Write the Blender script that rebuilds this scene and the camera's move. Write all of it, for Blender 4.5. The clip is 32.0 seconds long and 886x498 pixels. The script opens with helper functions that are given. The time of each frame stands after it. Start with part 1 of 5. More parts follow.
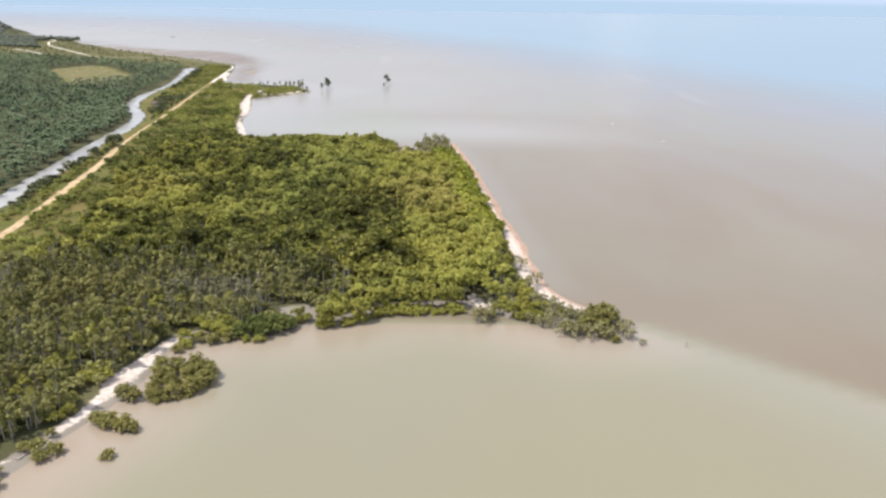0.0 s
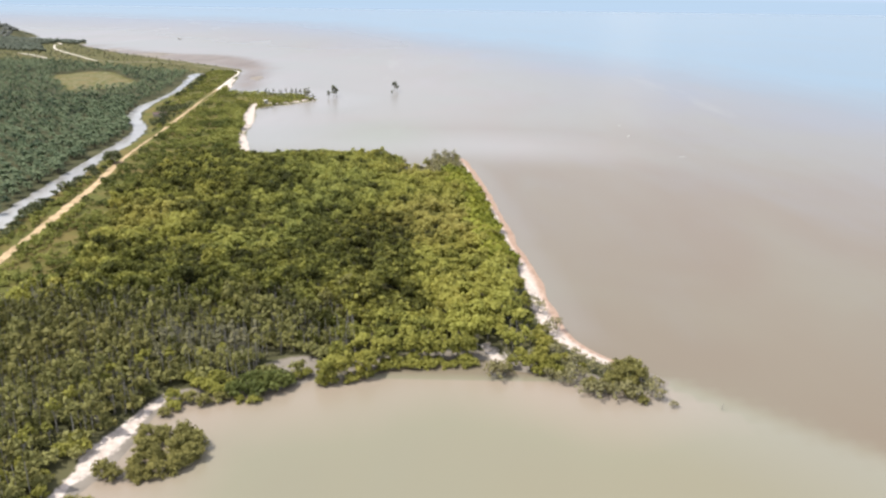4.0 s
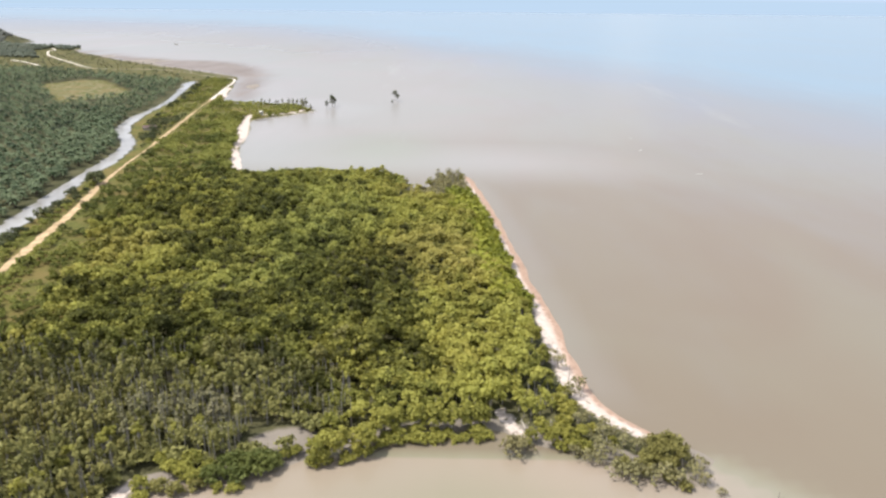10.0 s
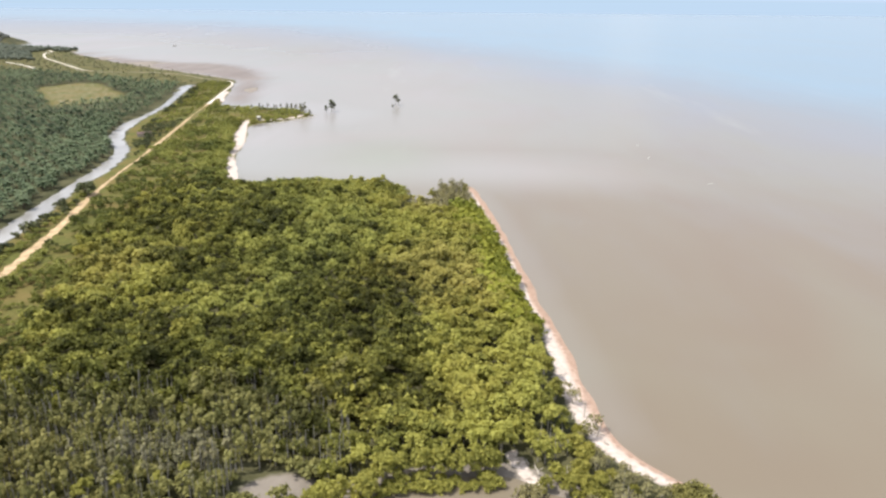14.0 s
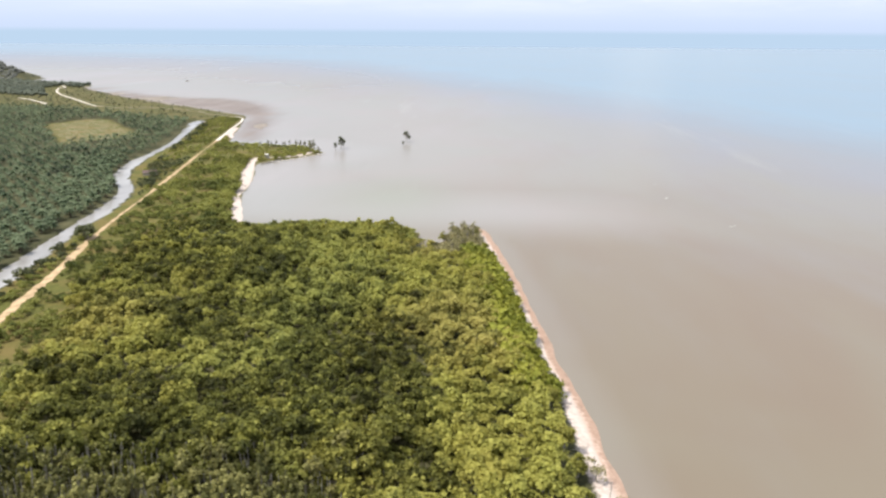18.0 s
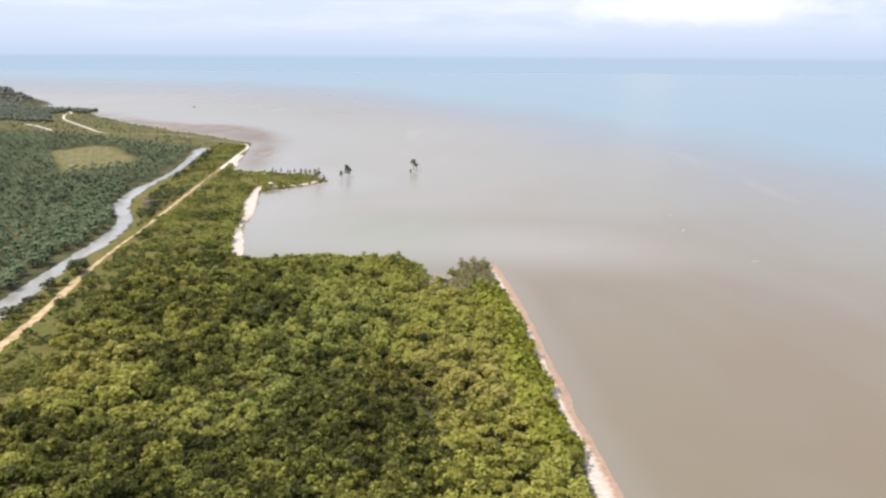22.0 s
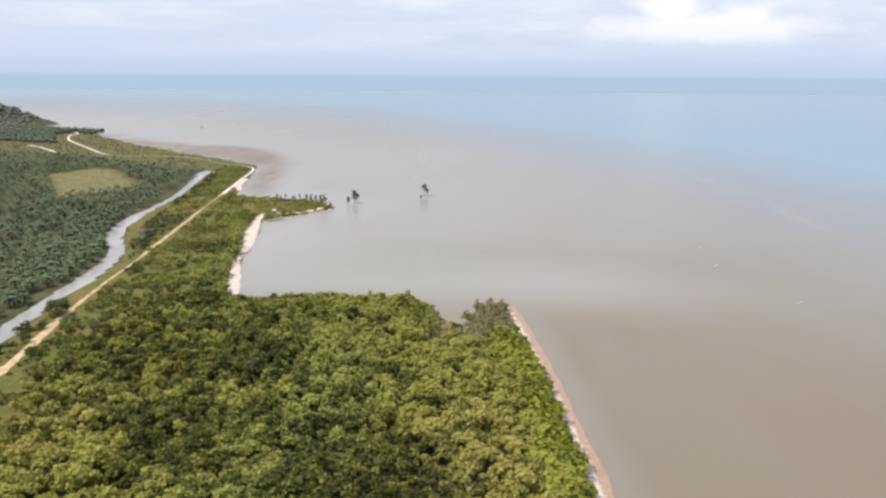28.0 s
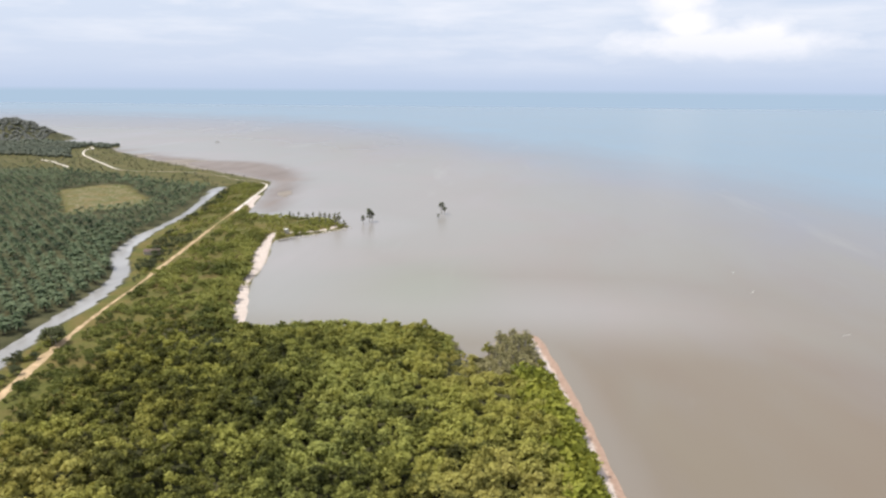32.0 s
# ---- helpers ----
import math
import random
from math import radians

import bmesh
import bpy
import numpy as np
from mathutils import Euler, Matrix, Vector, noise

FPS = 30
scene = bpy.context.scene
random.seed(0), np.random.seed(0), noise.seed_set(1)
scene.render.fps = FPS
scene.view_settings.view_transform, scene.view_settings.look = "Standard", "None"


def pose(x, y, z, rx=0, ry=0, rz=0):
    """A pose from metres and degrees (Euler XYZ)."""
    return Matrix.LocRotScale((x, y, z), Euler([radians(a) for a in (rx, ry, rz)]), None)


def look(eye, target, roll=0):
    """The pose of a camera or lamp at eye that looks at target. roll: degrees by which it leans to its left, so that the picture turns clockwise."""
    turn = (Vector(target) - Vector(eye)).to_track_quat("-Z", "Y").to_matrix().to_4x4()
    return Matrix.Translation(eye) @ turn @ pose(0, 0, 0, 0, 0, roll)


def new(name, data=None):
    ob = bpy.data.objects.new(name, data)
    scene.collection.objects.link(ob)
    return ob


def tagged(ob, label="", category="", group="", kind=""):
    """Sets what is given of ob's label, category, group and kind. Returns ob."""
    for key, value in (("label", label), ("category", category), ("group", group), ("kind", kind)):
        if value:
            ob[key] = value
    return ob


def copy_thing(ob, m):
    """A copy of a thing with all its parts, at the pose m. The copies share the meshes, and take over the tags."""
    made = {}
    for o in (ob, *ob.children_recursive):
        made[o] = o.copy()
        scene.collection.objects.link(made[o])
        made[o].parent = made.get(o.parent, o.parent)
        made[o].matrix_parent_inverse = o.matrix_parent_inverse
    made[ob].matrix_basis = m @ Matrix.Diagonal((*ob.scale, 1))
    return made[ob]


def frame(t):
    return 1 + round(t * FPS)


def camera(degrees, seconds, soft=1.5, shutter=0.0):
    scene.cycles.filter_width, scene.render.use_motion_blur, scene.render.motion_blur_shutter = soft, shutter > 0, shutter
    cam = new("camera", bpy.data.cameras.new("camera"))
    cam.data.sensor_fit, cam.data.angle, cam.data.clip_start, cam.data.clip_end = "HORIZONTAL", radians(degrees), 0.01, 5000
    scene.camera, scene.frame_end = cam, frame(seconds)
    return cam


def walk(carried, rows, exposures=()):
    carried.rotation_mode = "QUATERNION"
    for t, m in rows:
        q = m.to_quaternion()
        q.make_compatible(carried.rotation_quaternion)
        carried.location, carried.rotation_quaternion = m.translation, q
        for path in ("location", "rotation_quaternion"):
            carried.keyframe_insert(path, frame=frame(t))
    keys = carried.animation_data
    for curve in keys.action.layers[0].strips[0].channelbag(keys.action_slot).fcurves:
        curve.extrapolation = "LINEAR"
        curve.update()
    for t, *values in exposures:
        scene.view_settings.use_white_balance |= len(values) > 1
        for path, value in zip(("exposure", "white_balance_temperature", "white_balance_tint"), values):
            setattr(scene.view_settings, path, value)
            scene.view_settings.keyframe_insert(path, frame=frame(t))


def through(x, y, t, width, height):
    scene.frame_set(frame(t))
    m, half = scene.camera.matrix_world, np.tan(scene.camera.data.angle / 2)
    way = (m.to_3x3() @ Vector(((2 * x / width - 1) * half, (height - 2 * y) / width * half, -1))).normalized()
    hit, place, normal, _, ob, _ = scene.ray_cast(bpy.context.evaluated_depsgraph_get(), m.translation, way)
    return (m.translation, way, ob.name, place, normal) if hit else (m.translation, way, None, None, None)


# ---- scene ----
FOV = 61.3
cam = camera(FOV, 32.0, soft=2.5)
# seconds, eye x y z, yaw to the left, pitch, roll
PATH = [
    (0.00, 0.00, 0.00, 96.00, -0.001, -18.780, 0.831),
    (1.00, -0.22, 5.58, 98.14, 0.064, -18.809, 0.841),
    (2.00, -0.40, 11.13, 100.18, 0.326, -18.891, 0.781),
    (3.00, -0.84, 16.91, 102.14, 0.555, -18.938, 0.763),
    (5.50, -1.83, 31.22, 105.17, 0.745, -18.955, 0.663),
    (6.50, -2.38, 36.99, 105.96, 0.735, -18.924, 0.644),
    (7.50, -2.72, 42.20, 106.56, 0.749, -18.890, 0.612),
    (8.50, -3.03, 46.56, 107.05, 0.748, -18.881, 0.559),
    (9.50, -3.60, 51.09, 107.67, 0.722, -18.858, 0.564),
    (10.50, -4.09, 55.76, 108.34, 0.725, -18.872, 0.518),
    (11.50, -4.46, 60.12, 108.89, 0.743, -18.866, 0.553),
    (12.50, -4.87, 64.23, 109.36, 0.728, -18.860, 0.519),
    (13.50, -5.37, 68.16, 109.89, 0.714, -18.851, 0.533),
    (14.50, -6.08, 72.36, 110.50, 0.766, -18.873, 0.515),
    (16.50, -6.00, 82.10, 111.81, 1.479, -17.648, 0.306),
    (17.00, -6.09, 84.31, 111.99, 1.540, -17.131, 0.382),
    (17.50, -6.18, 86.52, 112.17, 1.572, -16.766, 0.388),
    (18.50, -6.35, 91.07, 112.53, 1.667, -16.254, 0.362),
    (19.50, -6.70, 95.72, 112.72, 1.827, -15.768, 0.305),
    (20.50, -7.23, 100.54, 112.84, 1.969, -15.190, 0.473),
    (21.50, -7.61, 105.68, 113.02, 2.114, -14.767, 0.432),
    (22.50, -8.00, 111.09, 113.29, 2.211, -14.534, 0.359),
    (23.50, -8.54, 116.80, 113.50, 2.298, -14.292, 0.436),
    (24.50, -9.13, 122.85, 113.59, 2.391, -14.049, 0.425),
    (25.50, -9.62, 129.16, 113.77, 2.539, -13.829, 0.413),
    (27.50, -10.72, 141.89, 114.47, 2.894, -13.394, 0.352),
    (28.50, -11.61, 148.17, 114.71, 3.052, -13.138, 0.406),
    (29.50, -12.28, 154.53, 114.87, 3.355, -12.930, 0.329),
    (30.50, -12.99, 160.90, 114.87, 3.697, -12.625, 0.332),
    (31.25, -13.68, 165.42, 114.72, 3.946, -12.445, 0.299),
    (32.00, -14.44, 169.77, 114.49, 4.190, -12.175, 0.439),
]


def row_pose(x, y, z, yaw, pitch, roll):
    a, b = radians(yaw), radians(pitch)
    way = Vector((-math.sin(a) * math.cos(b), math.cos(a) * math.cos(b), math.sin(b)))
    eye = Vector((x, y, z))
    return look(eye, eye + way * 100, roll)


walk(cam, [(r[0], row_pose(*r[1:])) for r in PATH], [(0.0, 0.16, 6330, 10), (5.0, 0.18, 6400, 10), (13.0, 0.22, 6440, 10), (19.0, 0.17, 6470, 10), (24.0, 0.04, 6450, 10), (32.0, -0.08, 6430, 10)])

# ---- sky, sun ----
SUN_EL, SUN_AZ = 60.0, -97.0  # elevation; bearing from +y, to the right positive


def link(nt, a, ai, b, bi):
    nt.links.new(a.outputs[ai], b.inputs[bi])


def node(nt, kind, **kw):
    n = nt.nodes.new(kind)
    for key, value in kw.items():
        if key == "op":
            n.operation = value
        elif key == "blend":
            n.blend_type = value
        elif key == "typ":
            n.data_type = value
        elif key == "attr":
            n.attribute_name = value
        elif key == "clamp":
            n.use_clamp = value
    return n


def ramp(nt, stops, source=None, si=0):
    r = nt.nodes.new("ShaderNodeValToRGB")
    e = r.color_ramp.elements
    while len(e) < len(stops):
        e.new(0.5)
    for el, (p, c) in zip(e, stops):
        el.position = p
        el.color = (*c, 1) if len(c) == 3 else c
    if source:
        link(nt, source, si, r, 0)
    return r


def grey(v):
    return (v, v, v)


def mix(nt, fac, a, b, blend="MIX"):
    """A colour mix; fac, a and b are numbers, colours or (node, output)."""
    m = nt.nodes.new("ShaderNodeMix")
    m.data_type, m.blend_type = "RGBA", blend
    for i, v in ((0, fac), (6, a), (7, b)):
        if isinstance(v, tuple) and not isinstance(v[0], (int, float)):
            nt.links.new(v[0].outputs[v[1]], m.inputs[i])
        elif isinstance(v, tuple):
            m.inputs[i].default_value = (*v, 1)
        else:
            m.inputs[i].default_value = v
    return (m, 2)


def arith(nt, op, a, b=0.0, clamp=False):
    m = nt.nodes.new("ShaderNodeMath")
    m.operation, m.use_clamp = op, clamp
    for i, v in ((0, a), (1, b)):
        if isinstance(v, tuple):
            nt.links.new(v[0].outputs[v[1]], m.inputs[i])
        else:
            m.inputs[i].default_value = v
    return (m, 0)


def noise_at(nt, vector, scale, detail=4.0, rough=0.55, distort=0.0):
    n = nt.nodes.new("ShaderNodeTexNoise")
    n.inputs["Scale"].default_value, n.inputs["Detail"].default_value = scale, detail
    n.inputs["Roughness"].default_value, n.inputs["Distortion"].default_value = rough, distort
    nt.links.new(vector[0].outputs[vector[1]], n.inputs["Vector"])
    return n


def mapped(nt, vector, loc=(0, 0, 0), rot=(0, 0, 0), scale=(1, 1, 1)):
    m = nt.nodes.new("ShaderNodeMapping")
    m.inputs[1].default_value, m.inputs[2].default_value, m.inputs[3].default_value = loc, rot, scale
    nt.links.new(vector[0].outputs[vector[1]], m.inputs[0])
    return (m, 0)


world = bpy.data.worlds.new("sky")
scene.world = world
world.use_nodes = True
wt = world.node_tree
wt.nodes.clear()
wout, wbg = wt.nodes.new("ShaderNodeOutputWorld"), wt.nodes.new("ShaderNodeBackground")
sky = wt.nodes.new("ShaderNodeTexSky")
sky.sky_type, sky.sun_disc = "NISHITA", False
sky.sun_elevation, sky.sun_rotation = radians(SUN_EL), radians(SUN_AZ)
sky.air_density, sky.dust_density, sky.ozone_density = 1.0, 2.5, 1.5
wco = wt.nodes.new("ShaderNodeTexCoord")
wsep = wt.nodes.new("ShaderNodeSeparateXYZ")
link(wt, wco, 0, wsep, 0)
# thin cloud sheets, stretched along the horizon, and heaped clouds above them
streak = noise_at(wt, mapped(wt, (wco, 0), scale=(3.0, 3.0, 22.0)), 1.6, 5.0, 0.6)
streak_mask = ramp(wt, [(0.42, grey(0.0)), (0.75, grey(0.6))], streak)
heap = noise_at(wt, mapped(wt, (wco, 0), loc=(0.37, 0.1, 0.0), scale=(5.0, 5.0, 15.0)), 1.5, 7.0, 0.55)
heap_mask = ramp(wt, [(0.55, grey(0)), (0.64, grey(1))], heap)
# a heaped cloud over the sea: a long flat-based bank and a tower on it
edge_noise = noise_at(wt, mapped(wt, (wco, 0), scale=(1.0, 1.0, 2.2)), 26.0, 6.0, 0.6)


def cloud_bank(way, stretch, size, soft_edge, rag):
    d = wt.nodes.new("ShaderNodeVectorMath")
    d.operation = "DISTANCE"
    d.inputs[1].default_value = (way[0], way[1], way[2] * stretch)
    link(wt, mapped(wt, (wco, 0), scale=(1.0, 1.0, stretch))[0], 0, d, 0)
    v = arith(wt, "ADD", (d, 1), arith(wt, "MULTIPLY", arith(wt, "SUBTRACT", (edge_noise, 0), 0.5), rag))
    return ramp(wt, [(size - soft_edge, grey(1)), (size + soft_edge, grey(0))], v[0])


bank_a = cloud_bank((0.262, 0.9635, 0.0545), 7.5, 0.135, 0.055, 0.16)
bank_b = cloud_bank((0.2275, 0.9704, 0.0790), 1.3, 0.034, 0.016, 0.045)
bank_c = cloud_bank((0.3130, 0.9470, 0.0640), 1.6, 0.034, 0.016, 0.045)
bank_d = cloud_bank((0.2150, 0.9700, 0.1080), 1.2, 0.036, 0.020, 0.05)
bank_mask = arith(wt, "MAXIMUM", arith(wt, "MAXIMUM", (bank_a, 0), (bank_b, 0)), arith(wt, "MAXIMUM", (bank_c, 0), (bank_d, 0)))
clouds = arith(wt, "MAXIMUM", arith(wt, "MULTIPLY", (heap_mask, 0), 0.28), bank_mask)
clouds = arith(wt, "MAXIMUM", clouds, (streak_mask, 0))
up01 = wt.nodes.new("ShaderNodeMapRange")
up01.inputs[1].default_value, up01.inputs[2].default_value = -0.01, 0.19
link(wt, wsep, 2, up01, 0)
above = ramp(wt, [(0.10, grey(0)), (0.22, grey(0.55)), (0.40, grey(1))], up01)
haze = ramp(wt, [(0.05, (6.8, 8.05, 10.4)), (0.20, (7.75, 8.75, 10.8)), (0.7, (8.5, 9.25, 10.8))], up01)
for el in haze.color_ramp.elements:
    el.color = tuple(v / 12 for v in el.color[:3]) + (1,)
haze_lit = mix(wt, 1.0, (haze, 0), (12.0, 12.0, 12.0), "MULTIPLY")
CLOUD = (10.7, 10.6, 11.0)
pale = mix(wt, 0.82, (sky, 0), haze_lit)
skyc = mix(wt, arith(wt, "MULTIPLY", clouds, (above, 0)), pale, CLOUD)
# the sea beyond the last of the built water, softened by haze at the horizon line
dip = wt.nodes.new("ShaderNodeMapRange")
dip.inputs[1].default_value, dip.inputs[2].default_value = -0.0012, -0.0065
link(wt, wsep, 2, dip, 0)
FAR_SEA = (4.7, 6.1, 7.7)
skyc = mix(wt, (dip, 0), skyc, FAR_SEA)
link(wt, skyc[0], 2, wbg, 0)
wbg.inputs[1].default_value = 0.10
link(wt, wbg, 0, wout, 0)

sun = new("sun", bpy.data.lights.new("sun", "SUN"))
sun.data.energy, sun.data.angle, sun.data.color = 4.6, radians(1.0), (1.0, 0.95, 0.86)
_a, _e = radians(SUN_AZ), radians(SUN_EL)
sun_way = Vector((math.sin(_a) * math.cos(_e), math.cos(_a) * math.cos(_e), math.sin(_e)))
sun.matrix_world = look(sun_way * 500, (0, 0, 0))


# ---- materials ----
def material(name, rough=0.8, spec=0.3):
    m = bpy.data.materials.new(name)
    m.use_nodes = True
    nt = m.node_tree
    b = nt.nodes["Principled BSDF"]
    b.inputs["Roughness"].default_value = rough
    b.inputs["Specular IOR Level"].default_value = spec
    return m, nt, b


def where(nt):
    g = nt.nodes.new("ShaderNodeNewGeometry")
    return (g, 0), (g, 8)  # position, random per island


def bump(nt, b, height, strength=0.5, distance=0.1):
    n = nt.nodes.new("ShaderNodeBump")
    n.inputs["Strength"].default_value, n.inputs["Distance"].default_value = strength, distance
    nt.links.new(height[0].outputs[height[1]], n.inputs["Height"])
    nt.links.new(n.outputs[0], b.inputs["Normal"])


def paint(nt, b, colour):
    nt.links.new(colour[0].outputs[colour[1]], b.inputs["Base Color"])


def attribute(nt, name):
    a = nt.nodes.new("ShaderNodeAttribute")
    a.attribute_name = name
    return a


def foliage(name, dark, mid, light, patch=0.02, through=0.15, stands=False):
    """Leaves: tone by tree, by leaf and in broad patches; a low tone also shades the clump cores."""
    m, nt, b = material(name, 0.65, 0.18)
    pos, isl = where(nt)
    tone = attribute(nt, "tone")
    oi = nt.nodes.new("ShaderNodeObjectInfo")
    big = noise_at(nt, pos, patch, 3.0, 0.6)
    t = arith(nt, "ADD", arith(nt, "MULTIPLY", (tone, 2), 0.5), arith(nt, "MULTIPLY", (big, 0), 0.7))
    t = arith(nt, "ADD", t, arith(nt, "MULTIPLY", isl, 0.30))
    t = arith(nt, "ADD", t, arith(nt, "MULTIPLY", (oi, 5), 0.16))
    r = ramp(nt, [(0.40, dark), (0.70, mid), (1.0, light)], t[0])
    hue = noise_at(nt, pos, patch * 0.7 + 0.004, 2.0)
    c = mix(nt, (ramp(nt, [(0.48, grey(0)), (0.66, grey(0.45))], hue), 0), (r, 0), mix(nt, 1.0, (r, 0), (1.0, 0.90, 0.85), "MULTIPLY"))
    if stands:
        dry = attribute(nt, "dry")
        c = mix(nt, arith(nt, "MULTIPLY", (dry, 2), 1.0, True), c, mix(nt, 1.0, c, (1.10, 1.01, 1.28), "MULTIPLY"))
        c = mix(nt, arith(nt, "MULTIPLY", (dry, 2), -1.0, True), c, mix(nt, 1.0, c, (0.93, 1.0, 1.22), "MULTIPLY"))
    paint(nt, b, c)
    if through:
        tr = nt.nodes.new("ShaderNodeBsdfTranslucent")
        ms = nt.nodes.new("ShaderNodeMixShader")
        ms.inputs[0].default_value = through
        nt.links.new(c[0].outputs[c[1]], tr.inputs[0])
        out = nt.nodes["Material Output"]
        nt.links.new(b.outputs[0], ms.inputs[1])
        nt.links.new(tr.outputs[0], ms.inputs[2])
        nt.links.new(ms.outputs[0], out.inputs[0])
    return m


MANGROVE = foliage("mangrove_leaves", (0.050, 0.053, 0.012), (0.160, 0.163, 0.033), (0.385, 0.372, 0.084), 0.05, 0.34, stands=True)
SLENDER = foliage("slender_leaves", (0.082, 0.084, 0.026), (0.158, 0.156, 0.050), (0.285, 0.270, 0.092), 0.05, 0.28)
FRINGE = foliage("fringe_leaves", (0.090, 0.094, 0.022), (0.215, 0.212, 0.045), (0.370, 0.350, 0.080), 0.03, 0.36)
DEEPGREEN = foliage("deep_green_leaves", (0.045, 0.058, 0.015), (0.095, 0.112, 0.028), (0.165, 0.180, 0.048), 0.03, 0.28)
GREYLEAF = foliage("grey_leaves", (0.120, 0.115, 0.060), (0.200, 0.188, 0.100), (0.300, 0.280, 0.155), 0.06, 0.22)
EDGEGREEN = foliage("edge_leaves", (0.086, 0.102, 0.014), (0.170, 0.186, 0.024), (0.290, 0.296, 0.044), 0.03, 0.30)
TWIG = foliage("twiggy_leaves", (0.130, 0.118, 0.055), (0.205, 0.188, 0.086), (0.300, 0.272, 0.125), 0.05, 0.2)
SHRUB = foliage("shrub_leaves", (0.070, 0.084, 0.020), (0.160, 0.175, 0.038), (0.300, 0.300, 0.075), 0.02, 0.30)
PALM = foliage("palm_fronds", (0.008, 0.018, 0.007), (0.032, 0.056, 0.022), (0.125, 0.158, 0.080), 0.006, 0.10)
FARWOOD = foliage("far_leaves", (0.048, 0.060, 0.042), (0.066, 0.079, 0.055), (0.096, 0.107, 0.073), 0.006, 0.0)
OLIVE = foliage("olive_leaves", (0.088, 0.084, 0.026), (0.195, 0.180, 0.055), (0.330, 0.300, 0.098), 0.03, 0.32)
BROWNTWIG = foliage("brown_twigs", (0.112, 0.102, 0.044), (0.190, 0.172, 0.078), (0.285, 0.255, 0.120), 0.05, 0.15)
SHOREBUSH = foliage("shore_scrub_leaves", (0.055, 0.062, 0.034), (0.085, 0.092, 0.048), (0.130, 0.132, 0.070), 0.01, 0.0)
TIPLEAF = foliage("tip_leaves", (0.070, 0.072, 0.032), (0.125, 0.125, 0.056), (0.200, 0.192, 0.090), 0.05, 0.25)
# greyed, paler leaf tones: distance haze over the hill is put into them
HAZED_HILLWOOD = foliage("hazed_hill_leaves", (0.105, 0.110, 0.092), (0.125, 0.130, 0.108), (0.148, 0.150, 0.126), 0.006, 0.0)
DARKLEAF = foliage("dark_leaves", (0.036, 0.046, 0.022), (0.070, 0.082, 0.036), (0.120, 0.130, 0.055), 0.03, 0.2)


def plain(name, a, b2, scale=1.0, rough=0.8, relief=0.3, spec=0.3):
    """A surface with two tones in broad stains and fine grain."""
    m, nt, b = material(name, rough, spec)
    pos, _ = where(nt)
    n1, n2 = noise_at(nt, pos, scale, 6.0, 0.6), noise_at(nt, pos, scale * 9, 4.0, 0.6)
    f = arith(nt, "ADD", arith(nt, "MULTIPLY", (n1, 0), 0.7), arith(nt, "MULTIPLY", (n2, 0), 0.3))
    paint(nt, b, mix(nt, (ramp(nt, [(0.36, grey(0)), (0.64, grey(1))], f[0]), 0), a, b2))
    bump(nt, b, (n2, 0), relief, 0.05)
    return m


BARK = plain("grey_bark", (0.20, 0.18, 0.15), (0.40, 0.37, 0.32), 2.0, 0.9, 0.6)
DEADWOOD = plain("bleached_wood", (0.32, 0.28, 0.24), (0.55, 0.50, 0.44), 3.0, 0.85, 0.5)
PALMBARK = plain("palm_bark", (0.07, 0.055, 0.04), (0.14, 0.11, 0.08), 3.0, 0.9, 0.6)
TIN = plain("rusty_tin", (0.085, 0.052, 0.045), (0.15, 0.095, 0.078), 1.2, 0.5, 0.2)
BOARD = plain("weathered_boards", (0.30, 0.26, 0.21), (0.52, 0.48, 0.42), 1.5, 0.85, 0.4)
CANVAS = plain("pale_tarpaulin", (0.40, 0.38, 0.34), (0.62, 0.60, 0.55), 1.0, 0.7, 0.2)
TRACK = plain("sandy_track", (0.25, 0.18, 0.095), (0.60, 0.43, 0.26), 0.16, 0.95, 0.4)
PALESAND = plain("pale_sand", (0.60, 0.53, 0.46), (0.76, 0.70, 0.63), 0.4, 0.95, 0.4)


